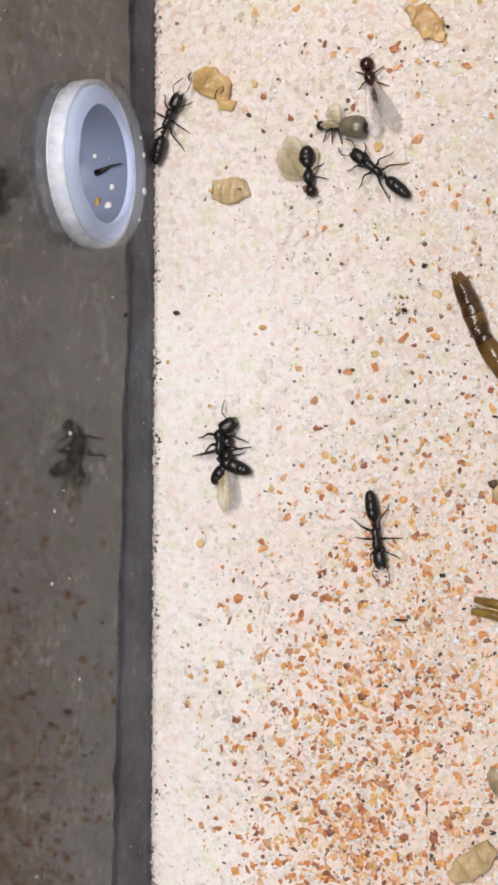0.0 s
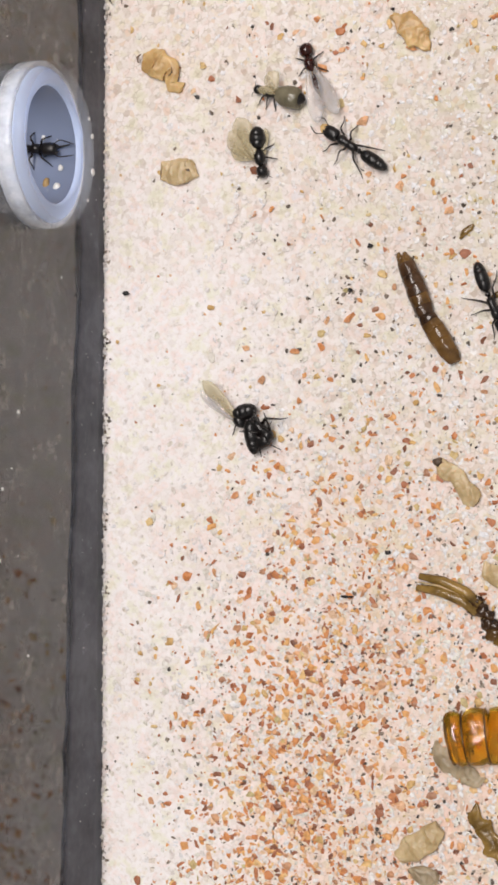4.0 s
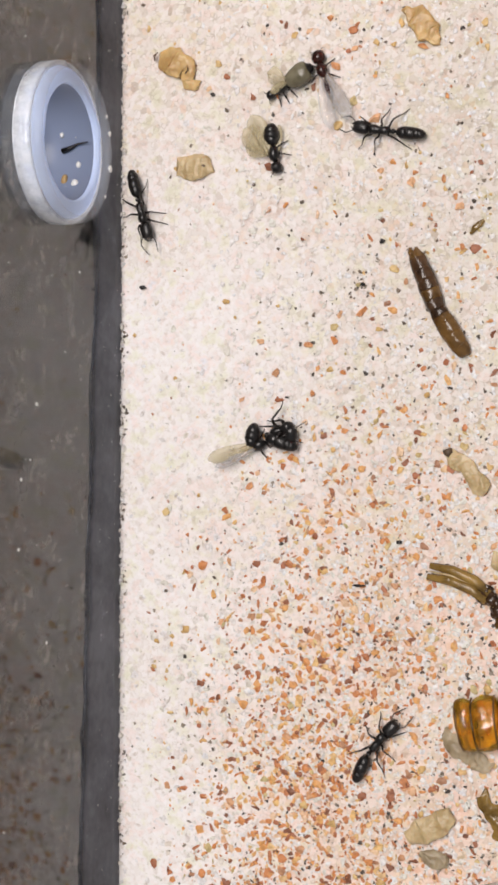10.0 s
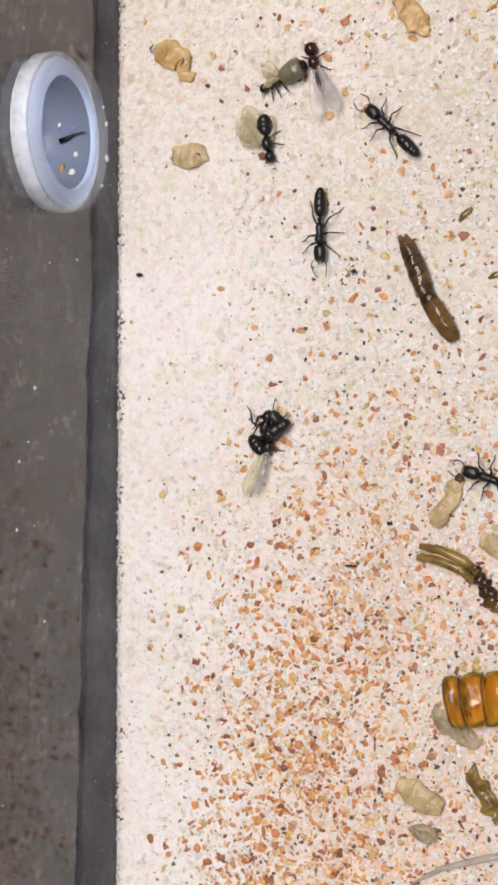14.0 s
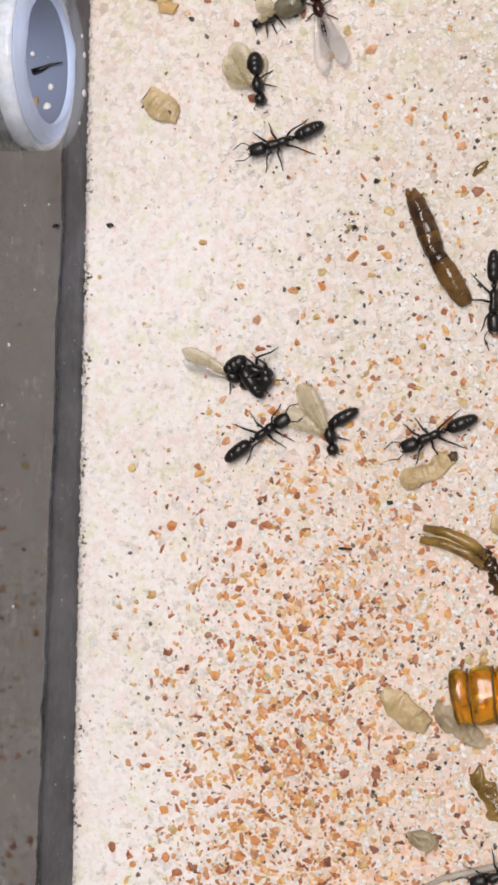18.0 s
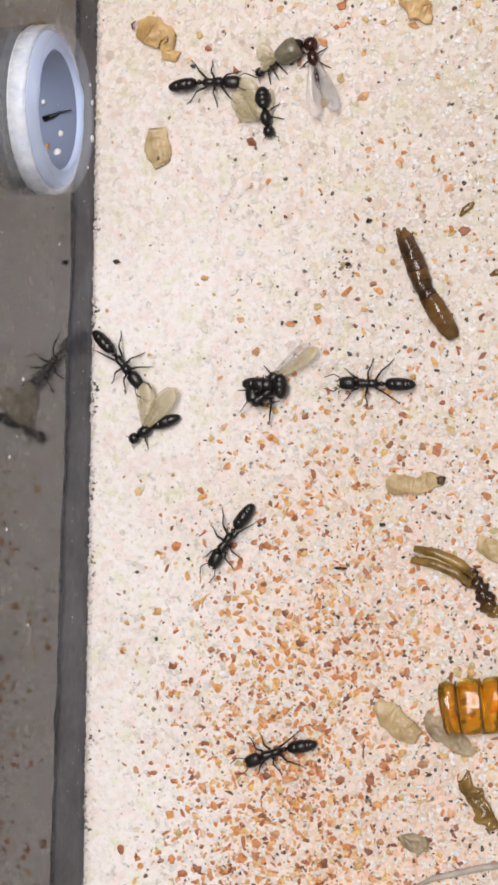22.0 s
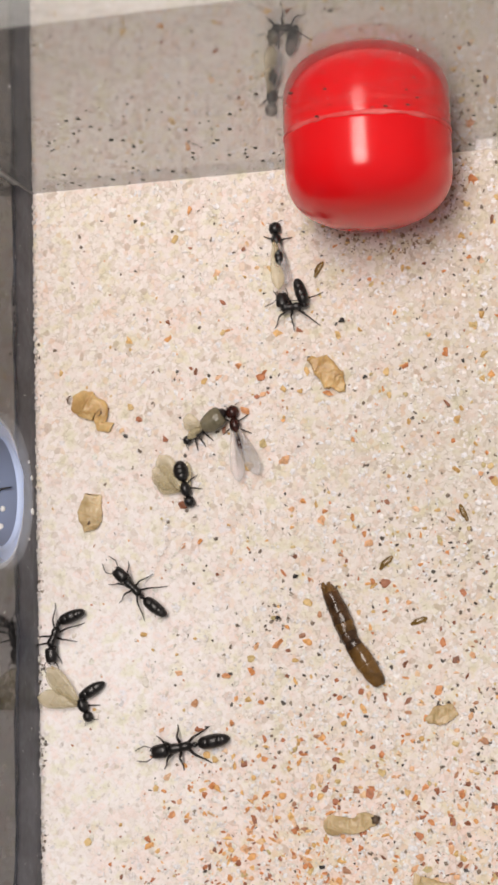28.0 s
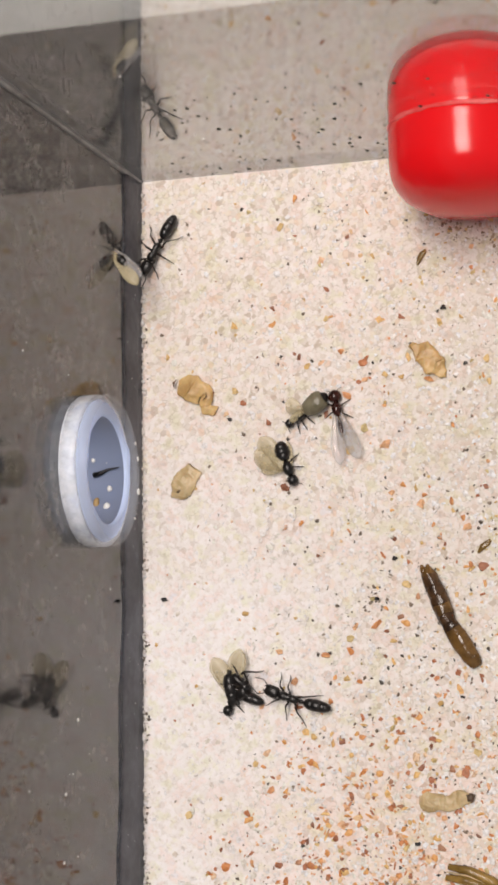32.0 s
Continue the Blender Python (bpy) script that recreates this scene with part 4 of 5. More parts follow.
litter()
ANTS = {key: worker(label, *((1.45, 1.02) if key == "CB" else (1.0, 0.9))) for key, label in (
    ("W1", "black slender worker ant tugging at winged prey"), ("W2", "black slender worker ant dragging prey along the side wall"),
    ("W4", "black slender worker ant walking over the orange grains"), ("W5", "black slender worker ant walking past the husks"),
    ("W6", "black slender worker ant roaming the sand"), ("CB", "black worker ant curled round its winged prey"))}
ANTS["T1"] = worker("black worker ant inside the milky tube")
ANTS["T2"] = worker("black worker ant low in the milky tube")

# ---- grains, dust and specks ----


def grains(name, count, place, size, material, label, seed, flat=0.6, sink=0.35, slim=0.5):
    """Many small stones in one mesh."""
    rng = np.random.default_rng(seed)
    bm = bmesh.new()
    bmesh.ops.create_icosphere(bm, subdivisions=1, radius=1.0)
    base = np.array([v.co[:] for v in bm.verts])
    tri = np.array([[v.index for v in f.verts] for f in bm.faces])
    bm.free()
    at = place(rng, count)
    n = len(at)
    s = size[0] + (size[1] - size[0]) * rng.random(n) ** 2
    scale = np.stack([s, s * (slim + (1 - slim) * rng.random(n)), s * (flat * (0.7 + 0.6 * rng.random(n)))], 1) / 2
    a = rng.random(n) * 2 * np.pi
    jit = 1 + 0.62 * (rng.random((n, len(base), 1)) - 0.5) * 2
    v = base[None] * jit * scale[:, None]
    c, sn = np.cos(a)[:, None], np.sin(a)[:, None]
    v = np.stack([v[..., 0] * c - v[..., 1] * sn, v[..., 0] * sn + v[..., 1] * c, v[..., 2]], -1)
    z = scale[:, 2] * (1 - 2 * sink)
    v = v + np.concatenate([at, z[:, None]], 1)[:, None]
    me = bpy.data.meshes.new(name)
    faces = (tri[None] + (np.arange(n) * len(base))[:, None, None]).reshape(-1, 3)
    me.from_pydata((v.reshape(-1, 3) * MM).tolist(), [], faces.tolist())
    me.materials.append(material)
    ob = new(name, me)
    return tagged(ob, label, "sand grains", kind="stuff")


def anywhere(rng, n):
    return np.stack([0.3 + 61 * rng.random(n), -62 + 105.6 * rng.random(n)], 1)


def weighted(weight):
    def pick(rng, n):
        p = anywhere(rng, n * 6)
        keep = rng.random(len(p)) < weight(p[:, 0], p[:, 1])
        return p[keep][:n]
    return pick


def patchy(x, y):
    """Uneven drifts a few millimetres wide, between 0.35 and 1."""
    wave = np.sin(1.9 * x + 1.1 * np.sin(0.8 * y)) * np.sin(1.6 * y + 1.3 * np.sin(0.9 * x)) + 0.7 * np.sin(0.7 * x - 0.5 * y)
    return np.clip(0.68 + 0.3 * wave, 0.35, 1)


def yellow_weight(x, y):
    return np.clip(0.3 + 0.5 * np.clip((x - 14) / 24, 0, 1) + 0.2 * np.clip(-y / 40, 0, 1), 0, 1) * np.clip((x - 1) / 8, 0.2, 1)


def orange_weight(x, y):
    ramp = np.clip((-8 - y) / 36, 0, 1)
    bell = np.exp(-((x - 22.5 - 0.12 * (y + 28)) / 9.5) ** 2)
    side = np.clip((x - 20) / 16, 0, 1)
    return np.clip(0.012 + 0.98 * ramp ** 1.1 * bell + 0.13 * side * np.clip((14 - y) / 30, 0.12, 1), 0, 1) * np.clip((x - 2) / 6, 0, 1) * patchy(x, y)


def dark_weight(x, y):
    return np.clip(0.045 + 0.34 * np.clip((18 - y) / 20, 0.25, 1) * np.clip((x - 14) / 30, 0, 1) + 0.25 * np.clip((-20 - y) / 30, 0, 1), 0, 1) * np.clip((x - 1) / 14, 0.12, 1)


def pale_weight(x, y):
    """Coarse pale grit: thin on the whiter sand by the wall, thick among the orange grains."""
    return np.clip(0.22 + 0.5 * np.clip((-6 - y) / 30, 0, 1) + 0.3 * np.clip((x - 16) / 20, 0, 1), 0, 1) * np.clip((x - 1) / 12, 0.25, 1)


def dirt_patches(rng, n):
    """Dark dirt caught in a few places along the foot of the wall."""
    mid = rng.choice([-54.0, -47.0, -30.0, -22.5, -14.0, -6.5, 3.0, 26.0], n)
    return np.stack([0.1 + 0.8 * rng.random(n) ** 2, mid + 1.1 * rng.normal(size=n)], 1)


grains("pale_sand_grains", 15000, weighted(pale_weight), (0.24, 0.78), PALEG, "loose pale sand grains", 1, 0.11, 0.45, 0.4)
grains("orange_sand_grains", 8800, weighted(orange_weight), (0.21, 0.9), ORANGE, "orange and rust sand grains", 2, 0.26, 0.42, 0.32)
grains("dark_sand_grains", 5200, weighted(dark_weight), (0.1, 0.48), DARKG, "dark grey mineral grains", 3, 0.3, 0.4, 0.25)
grains("yellow_sand_grains", 620, weighted(yellow_weight), (0.3, 0.9), YELLOW, "tan translucent sand grains", 4, 0.35, 0.4)
grains("edge_sand_grains", 260, dirt_patches, (0.08, 0.42), DARKG, "dark dirt along the foot of the wall", 5, 0.4, 0.42)


# brown grains round the plug; their dark tone also paints its contact shadow
PLUGBROWN = grain_material("brown_plug_grains", [(0.0, (0.16, 0.10, 0.06)), (0.5, (0.34, 0.25, 0.16)), (1.0, (0.52, 0.42, 0.30))])


def wall_crust(rng, n):
    return np.stack([0.22 * rng.normal(size=n) + 0.12, -62 + 105 * rng.random(n)], 1).clip((0.02, -62), (0.9, 43))


def under_plug(rng, n):
    a = math.pi * (1.0 + rng.random(n))
    r = 0.8 + 0.28 * rng.random(n)
    return np.stack([CAP[0] + 8.3 * r * np.cos(a), np.minimum(CAP[1] - 0.6 + 9.0 * r * np.sin(a), 43.4)], 1)


def dark_nest(rng, n):
    return np.array([25.1, -1.5]) + rng.normal(size=(n, 2)) * (0.45, 0.85)


grains("dark_nest_grains", 26, dark_nest, (0.15, 0.55), DARKG, "small heap of dark grains", 8, 0.4, 0.35, 0.3)
grains("pale_crust", 900, wall_crust, (0.15, 0.6), PALEG, "white sand crusted against the wall", 6, 0.7, 0.2)
grains("damp_sand_grains", 300, under_plug, (0.12, 0.5), PLUGBROWN, "brown grains round the plug, also painting in its contact shadow", 7, 0.35, 0.4)


RUST = mottled("rust_stone", (0.46, 0.16, 0.06), (0.80, 0.42, 0.18), 1400.0, 0.5)
BLACKSTONE = mottled("black_stone", (0.008, 0.008, 0.009), (0.03, 0.028, 0.027), 2500.0, 0.5)


def landmarks():
    """Single grains that stand out."""
    black = ((2.6, -0.9, 0.62), (27.1, 2.6, 0.6), (24.9, -29.6, 0.7), (28.8, -25.5, 0.55), (32.7, 27.8, 0.6), (29.3, 24.3, 0.4), (25.2, -1.4, 0.5))
    for k, (x, y, s) in enumerate(black):
        ob = part("dark_pebble", blob((0.62, 0.12, 0.15) if k == 2 else (s * 0.5, s * 0.36, s * 0.3), k + 40, 2, 0.8), BLACKSTONE)
        ob.location = (x * MM, y * MM, 0.2 * MM)
        tagged(ob, "small black pebble on the sand", "pebble", "black pebbles")
    red = ((14.9, -6.5, 0.6), (33.0, 8.1, 0.6), (22.0, 24.0, 0.5), (34.6, 5.5, 0.7), (20.2, -11.6, 0.6), (31.0, 20.7, 0.8), (26.3, 14.2, 1.1), (22.5, 19.4, 0.8), (25.1, -4.0, 0.8), (23.0, -4.1, 0.6), (19.8, -6.9, 0.7), (34.1, 6.4, 0.7), (30.0, 8.0, 0.8), (30.3, 8.9, 0.6), (34.8, 1.7, 0.6), (26.9, 9.3, 0.6), (13.9, -20.3, 0.7))
    for k, (x, y, s) in enumerate(red):
        ob = part("red_pebble", blob((s * 0.62, s * 0.42, s * 0.22), k + 60, 1, 1.3), RUST if k % 3 else ORANGE, smooth=False)
        ob.matrix_basis = pose(x * MM, y * MM, 0.1 * MM, 0, 0, 71 * k)
        tagged(ob, "small rust-red pebble on the sand", "pebble", "red pebbles")


landmarks()


def wall_dust():
    rng = np.random.default_rng(9)
    pieces = [(0.03, -13.0, 17.3, 0.42), (0.03, -19.8, 20.2, 0.4), (0.03, -34.6, 15.2, 0.3), (0.03, -26.0, 20.6, 0.35), (0.03, -0.2, 8.9, 0.22), (0.03, -18.0, 18.5, 0.2)]
    for _ in range(70):
        pieces.append((0.03, -58 + 100 * rng.random(), 1 + 30 * rng.random() ** 1.4, 0.06 + 0.13 * rng.random() ** 2))
    for _ in range(90):
        pieces.append((0.2, -58 + 100 * rng.random(), 0.4 + 5.2 * rng.random(), 0.05 + 0.1 * rng.random() ** 2))
    bm = join(*[b for k, (x, y, z, s) in enumerate(pieces) for b in [shifted(blob((s * 0.2, s * 0.5, s * 0.62), k, 1, 0.4), (x, y, z))]])
    ob = part("wall_dust", bm, WHITE)
    tagged(ob, "white dust specks on the side wall", "dust", kind="stuff")
    more = [(2 + 58 * rng.random() ** 1.3, YB - 0.03, 2 + 40 * rng.random(), 0.08 + 0.16 * rng.random() ** 2) for _ in range(45)]
    bm = join(*[shifted(blob((s * 0.55, s * 0.2, s * 0.5), k, 1, 0.4), (x, y, z)) for k, (x, y, z, s) in enumerate(more)])
    ob = part("wall_dust", bm, WHITE)
    tagged(ob, "white dust specks on the back wall", "dust", kind="stuff")
    # dirt specks that also stand in for dark grains reflected in the wall
    dirt = [(1 + 62 * rng.random(), YB - 0.02, 0.4 + 26 * rng.random() ** 1.5, 0.14 + 0.34 * rng.random() ** 2) for _ in range(280)]
    bm = join(*[shifted(blob((s * 0.5, s * 0.1, s * 0.8), k, 1, 0.7), (x, y, z)) for k, (x, y, z, s) in enumerate(dirt)])
    ob = part("wall_dirt", bm, mottled("grey_green_specks", (0.035, 0.035, 0.028), (0.13, 0.12, 0.09), 900.0, 0.7))
    tagged(ob, "grey-green specks on the back wall, dirt and painted reflections of dark grains", "dirt", kind="stuff")


def shifted(bm, by):
    for v in bm.verts:
        v.co += Vector(by) * MM
    return bm


wall_dust()


def outside():
    ob = part("grey_strip", box((-42, YF - 20, -4.6), (-20.5, 63, -3.9), 0.2), mottled("grey_plastic", (0.12, 0.125, 0.13), (0.2, 0.205, 0.21), 60.0, 0.35), smooth=False)
    tagged(ob, "grey plastic strip beside the base board", "strip", kind="structure")
    ob = part("green_label", box((-26, 36, -3.9), (-20.9, 47, -3.6), 0.1), mottled("green_card", (0.16, 0.36, 0.14), (0.24, 0.46, 0.2), 200.0, 0.6), smooth=False)
    tagged(ob, "small green card beside the base board", "card")


outside()

# ---- movement ----


def stepping(e, parts, rows, free, crook=((0, 0), (32, 0))):
    """Swing the legs in two sets of three while the ant walks."""
    legs = parts["legs"]
    homes = [leg.location.copy() for leg in legs]
    track = [[], [], [], [], [], []]
    phase, was, t = 0.0, None, 0.0
    times = [r[0] for r in rows]
    xs, ys, an = [r[1] for r in rows], [r[2] for r in rows], [r[4] for r in rows]
    while t <= 32.0:
        x, y, a = np.interp(t, times, xs), np.interp(t, times, ys), np.interp(t, times, an)
        if was is not None:
            phase += min(math.hypot(x - was[0], y - was[1]) / 2.6 + abs(a - was[2]) / 130, 0.45) * 2 * math.pi
        was = (x, y, a)
        for k in range(6):
            s = 1 if k < 3 else -1
            odd = math.pi if k in (1, 3, 5) else 0.0
            swing = math.sin(phase + odd + 0.3 * k) * 17 * s
            raise_ = max(0.0, math.cos(phase + odd)) * 7 * s
            track[k].append((t, Matrix.Translation(homes[k]) @ pose(0, 0, 0, raise_, 0, swing)))
        t = round(t + 0.2, 2)
    for leg, r in zip(legs, track):
        walk(leg, r)
    # the body curves into a turn: the head leads, the gaster swings to the inside
    bend = []
    for q in range(129):
        t = q * 0.25
        turn = np.interp(min(t + 0.2, 32), times, an) - np.interp(max(t - 0.2, 0), times, an)
        bend.append((t, max(-48.0, min(48.0, 0.45 * turn)) + np.interp(t, [c[0] for c in crook], [c[1] for c in crook])))
    g, h = parts["gaster"].location.copy(), parts["head"].location.copy()
    if free:
        walk(parts["gaster"], [(t, Matrix.Translation(g) @ pose(0, 0, 0, 0, 0, -b)) for t, b in bend])
        walk(parts["head"], [(t, Matrix.Translation(h) @ pose(0, 0, 0, 0, 0, 0.4 * b + 5 * math.sin(2.3 * t))) for t, b in bend])


def go(e, rows, lift=0.0):
    walk(e, [(t, pose(x * MM, y * MM, (z + lift) * MM, 0, 0, a)) for t, x, y, z, a in rows])


FOLDS = {"CB": [(0, 0.5), (0.6, 0.5), (1.0, 0.75), (1.5, 0.85), (2, 1), (22.6, 1), (23.0, 0.95), (23.4, 0.95), (24.1, 1), (24.3, 0.6), (24.5, 0.15), (25, 0), (28.2, 0), (28.8, 0.5), (29.4, 0.5), (30, 0.1), (30.3, 0.45), (30.6, 0.8), (31, 1), (32, 1)],
         "W6": [(0, 0), (25.5, 0), (27.5, 0.6), (28, 0.75), (28.6, 0.85), (29.2, 0.8), (29.8, 0.45), (30.4, 0), (32, 0)]}
CROOKS = {"W1": ((0, 0), (19.5, 0), (19.9, 50), (20.1, 58), (20.6, 0), (32, 0)), "W2": ((0, 0), (26.5, 0), (27.5, 18), (28.1, 28), (28.4, 20), (28.8, 0), (32, 0))}
PREYBEND = [(0, -82), (17.5, -80), (18, -70), (19, -50), (20, -36), (21, -24), (22, -12), (22.5, -35), (23, -70), (24, -86), (32, -82)]
PREYFOLD = [(0, 0.35), (1, 0.7), (2, 1), (22.4, 1), (23, 0.2), (23.6, 0), (28, 0), (29, -0.2), (30, -0.1), (32, 0)]


def motions():
    paths = {
        "W1": [(0.00, 23.04, 11.20, 0, 141), (0.50, 22.90, 11.15, 0, 144), (1.00, 23.14, 11.96, 0, 136), (1.50, 25.03, 11.13, 0, 113), (2.00, 25.68, 10.87, 0, 127), (2.50, 25.71, 10.78, 0, 131), (3.00, 25.56, 11.17, 0, 125), (3.50, 25.89, 11.61, 0, 146), (5.50, 25.27, 11.06, 0, 140), (6.00, 25.18, 9.55, 0, 134), (6.50, 24.02, 9.61, 0, 112), (7.00, 26.19, 10.97, 0, 149), (7.50, 25.95, 11.30, 0, 155), (8.00, 26.61, 10.97, 0, 151), (8.50, 26.61, 12.76, 0, 160), (9.00, 27.86, 13.13, 0, 171), (9.50, 27.40, 13.41, 0, 171), (10.00, 27.83, 12.76, 0, 170), (10.50, 27.74, 13.06, 0, 165), (11.00, 27.66, 11.80, 0, 158), (11.50, 27.89, 13.19, 0, 172), (12.00, 29.24, 13.28, 0, 174), (12.50, 27.81, 13.79, 0, 176), (13.00, 27.05, 12.12, 0, 165), (13.50, 27.16, 11.54, 0, 138), (14.00, 29.19, 11.82, 0, 135), (14.50, 28.43, 12.28, 0, 136), (16.50, 28.12, 13.94, 0, 175), (17.00, 28.17, 12.38, 0, 169), (17.50, 26.30, 11.04, 0, 187), (18.00, 19.02, 6.22, 0, 197), (18.50, 5.39, 9.27, 0, 141), (19.00, 1.87, 13.69, 0, 104), (19.50, 1.97, 12.52, 0, 141), (19.65, 2.09, 11.52, 0, 186), (19.80, 2.21, 10.52, 0, 240), (20.00, 2.90, 9.85, 0, 283), (20.25, 3.50, 9.68, 0, 318), (20.50, 3.79, 9.65, 0, 350), (21.00, 5.88, 13.17, 0, 414), (21.50, 9.36, 16.36, 0, 377), (22.00, 11.42, 15.86, 0, 359), (22.50, 10.11, 14.66, 0, 328), (23.00, 10.03, 13.74, 0, 296), (23.50, 10.94, 11.95, 0, 300), (24.00, 15.27, 6.41, 0, 300), (24.50, 15.72, 3.97, 0, 271), (25.00, 14.93, 3.57, 0, 263), (25.50, 14.02, 4.92, 0, 230), (26.50, 14.78, 0.43, 0, 169), (27.50, 15.55, -4.07, 0, 108), (28.00, 11.14, 1.61, 0, 134), (28.30, 12.16, 4.59, 0, 94), (28.50, 13.91, 6.59, 0, 36), (29.00, 15.13, 6.68, 0, 55), (29.50, 17.41, 7.87, 0, 29), (29.80, 20.11, 6.91, 0, -20), (30.00, 19.15, 4.39, 0, -54), (30.50, 19.85, -2.65, 0, -89), (31.00, 17.11, -12.18, 0, -111), (31.50, 17.64, -12.06, 0, -174), (32.00, 16.80, -11.36, 0, -198)],
        "W2": [(0.00, 1.70, 16.91, 0, 67), (0.50, 6.05, 22.85, 0, 21), (1.00, 11.51, 24.67, 0, 29), (1.50, 18.86, 24.21, 0, 30), (2.00, 24.81, 24.89, 0, -18), (2.25, 28.93, 21.83, 0, -70), (2.50, 29.64, 16.65, 0, -89), (3.00, 29.97, 12.53, 0, -96), (3.50, 33.96, 2.40, 0, -84), (5.50, 46.24, -6.74, 0, -32), (8.00, 48.31, -0.87, 0, -72), (8.67, 46.68, 5.59, 0, -132), (9.33, 45.05, 12.05, 0, -192), (10.00, 43.41, 18.51, 0, -252), (11.00, 41.34, 24.00, 0, -200), (11.50, 41.77, 17.42, 0, -131), (12.00, 42.20, 10.85, 0, -62), (12.60, 45.69, -9.51, 0, -81), (13.00, 45.24, -16.02, 0, -117), (13.50, 41.05, -19.94, 0, -188), (14.00, 39.41, -21.48, 0, -199), (14.50, 38.72, -21.88, 0, -196), (15.50, 33.31, -22.16, 0, -246), (16.50, 27.90, -22.44, 0, -297), (17.00, 24.41, -21.84, 0, -315), (17.50, 20.87, -18.53, 0, -328), (18.00, 17.04, -19.90, 0, -326), (18.50, 12.59, -21.24, 0, -345), (19.00, 8.45, -21.33, 0, -338), (19.50, 5.81, -20.23, 0, -331), (20.00, 3.03, -21.98, 0, -307), (20.50, 2.23, -19.12, 0, -295), (21.00, 2.13, -17.00, 0, -309), (21.50, 2.58, -12.96, 0, -368), (22.00, 3.19, -10.25, 0, -409), (22.50, 4.01, -8.47, 0, -392), (23.00, 4.61, -7.37, 0, -402), (23.50, 3.76, -6.20, 0, -416), (24.00, 3.23, -5.56, 0, -432), (24.50, 2.44, -3.81, 0, -439), (25.00, 2.97, -1.63, 0, -453), (25.50, 3.53, -1.46, 0, -448), (27.50, 2.75, -1.27, 0, -468), (28.00, 2.44, -1.78, 0, -471), (28.25, 3.29, -1.33, 0, -405), (28.50, 4.14, -0.88, 0, -340), (29.00, 5.53, -1.63, 0, -341), (29.50, 7.44, 5.01, 0, -279), (30.00, 2.42, 8.49, 0, -219), (30.50, 2.60, 8.99, 9.3, -200), (31.00, -9.00, 11.00, 7.9, -187), (32.00, -9.00, 11.00, 7.9, -183)],
        "W4": [(0.00, 22.72, -21.49, 0, -81), (0.50, 21.64, -30.82, 0, -85), (1.00, 18.49, -36.62, 0, -141), (1.50, 13.76, -41.09, 0, -153), (2.00, 5.57, -44.53, 0, -151), (2.50, 5.12, -49.32, 0, -85), (3.00, 7.69, -56.52, 0, -84), (3.50, 8.64, -62.12, 0, -79), (5.50, 11.47, -66.05, 0, -74), (6.17, 10.65, -65.31, 0, -20), (6.83, 9.84, -64.57, 0, 35), (7.50, 9.02, -63.84, 0, 90), (8.50, 13.00, -55.77, 0, 35), (9.00, 21.91, -54.16, 0, -3), (9.50, 24.24, -51.03, 0, 58), (10.00, 26.51, -44.60, 0, 51), (10.50, 29.80, -43.79, 0, -14), (11.00, 32.33, -46.42, 0, -23), (11.50, 33.62, -48.81, 0, -66), (12.00, 34.46, -52.37, 0, -103), (12.30, 34.92, -51.59, 0, -53), (12.50, 36.44, -50.94, 0, -30), (13.00, 40.81, -53.65, 0, -7), (14.00, 44.34, -60.39, 0, -30), (15.25, 42.30, -56.09, 0, -73), (16.50, 40.25, -51.78, 0, -115), (18.50, 38.94, -57.58, 0, -187), (19.00, 35.39, -57.06, 0, -233), (19.50, 31.84, -56.53, 0, -279), (20.00, 31.25, -55.11, 0, -257), (20.50, 27.85, -50.24, 0, -230), (21.00, 24.89, -46.47, 0, -218), (21.50, 19.92, -43.86, 0, -199), (22.00, 19.47, -46.73, 0, -160), (22.50, 13.63, -50.41, 0, -152), (23.00, 5.49, -54.96, 0, -169), (23.50, 4.65, -55.50, 0, -143), (24.00, 3.48, -59.66, 0, -150), (25.00, 6.57, -54.50, 0, -167), (27.50, 7.73, -44.20, 0, -179), (32.00, 1.70, -48.55, 0, -177)],
        "W5": [(0.00, 42.53, -19.37, 0, -180), (14.00, 48.26, -23.90, 0, -180), (16.50, 38.53, -15.67, 0, -169), (17.50, 34.22, -17.55, 0, -160), (18.00, 32.99, -19.45, 0, -156), (18.50, 24.68, -20.05, 0, -154), (19.00, 23.93, -19.32, 0, -173), (19.50, 23.94, -17.28, 0, -208), (20.00, 21.54, -17.83, 0, -192), (20.50, 20.77, -17.94, 0, -186), (21.00, 17.72, -21.58, 0, -150), (21.50, 16.11, -23.22, 0, -116), (22.00, 14.48, -26.88, 0, -123), (22.50, 11.39, -31.91, 0, -99), (23.00, 12.65, -37.45, 0, -88), (23.50, 15.91, -43.37, 0, -45), (24.00, 18.36, -45.10, 0, -31), (24.50, 20.15, -45.25, 0, -17), (25.00, 18.58, -46.55, 0, -28), (27.50, 19.12, -42.73, 0, -25), (32.00, 6.09, -46.64, 0, -23)],
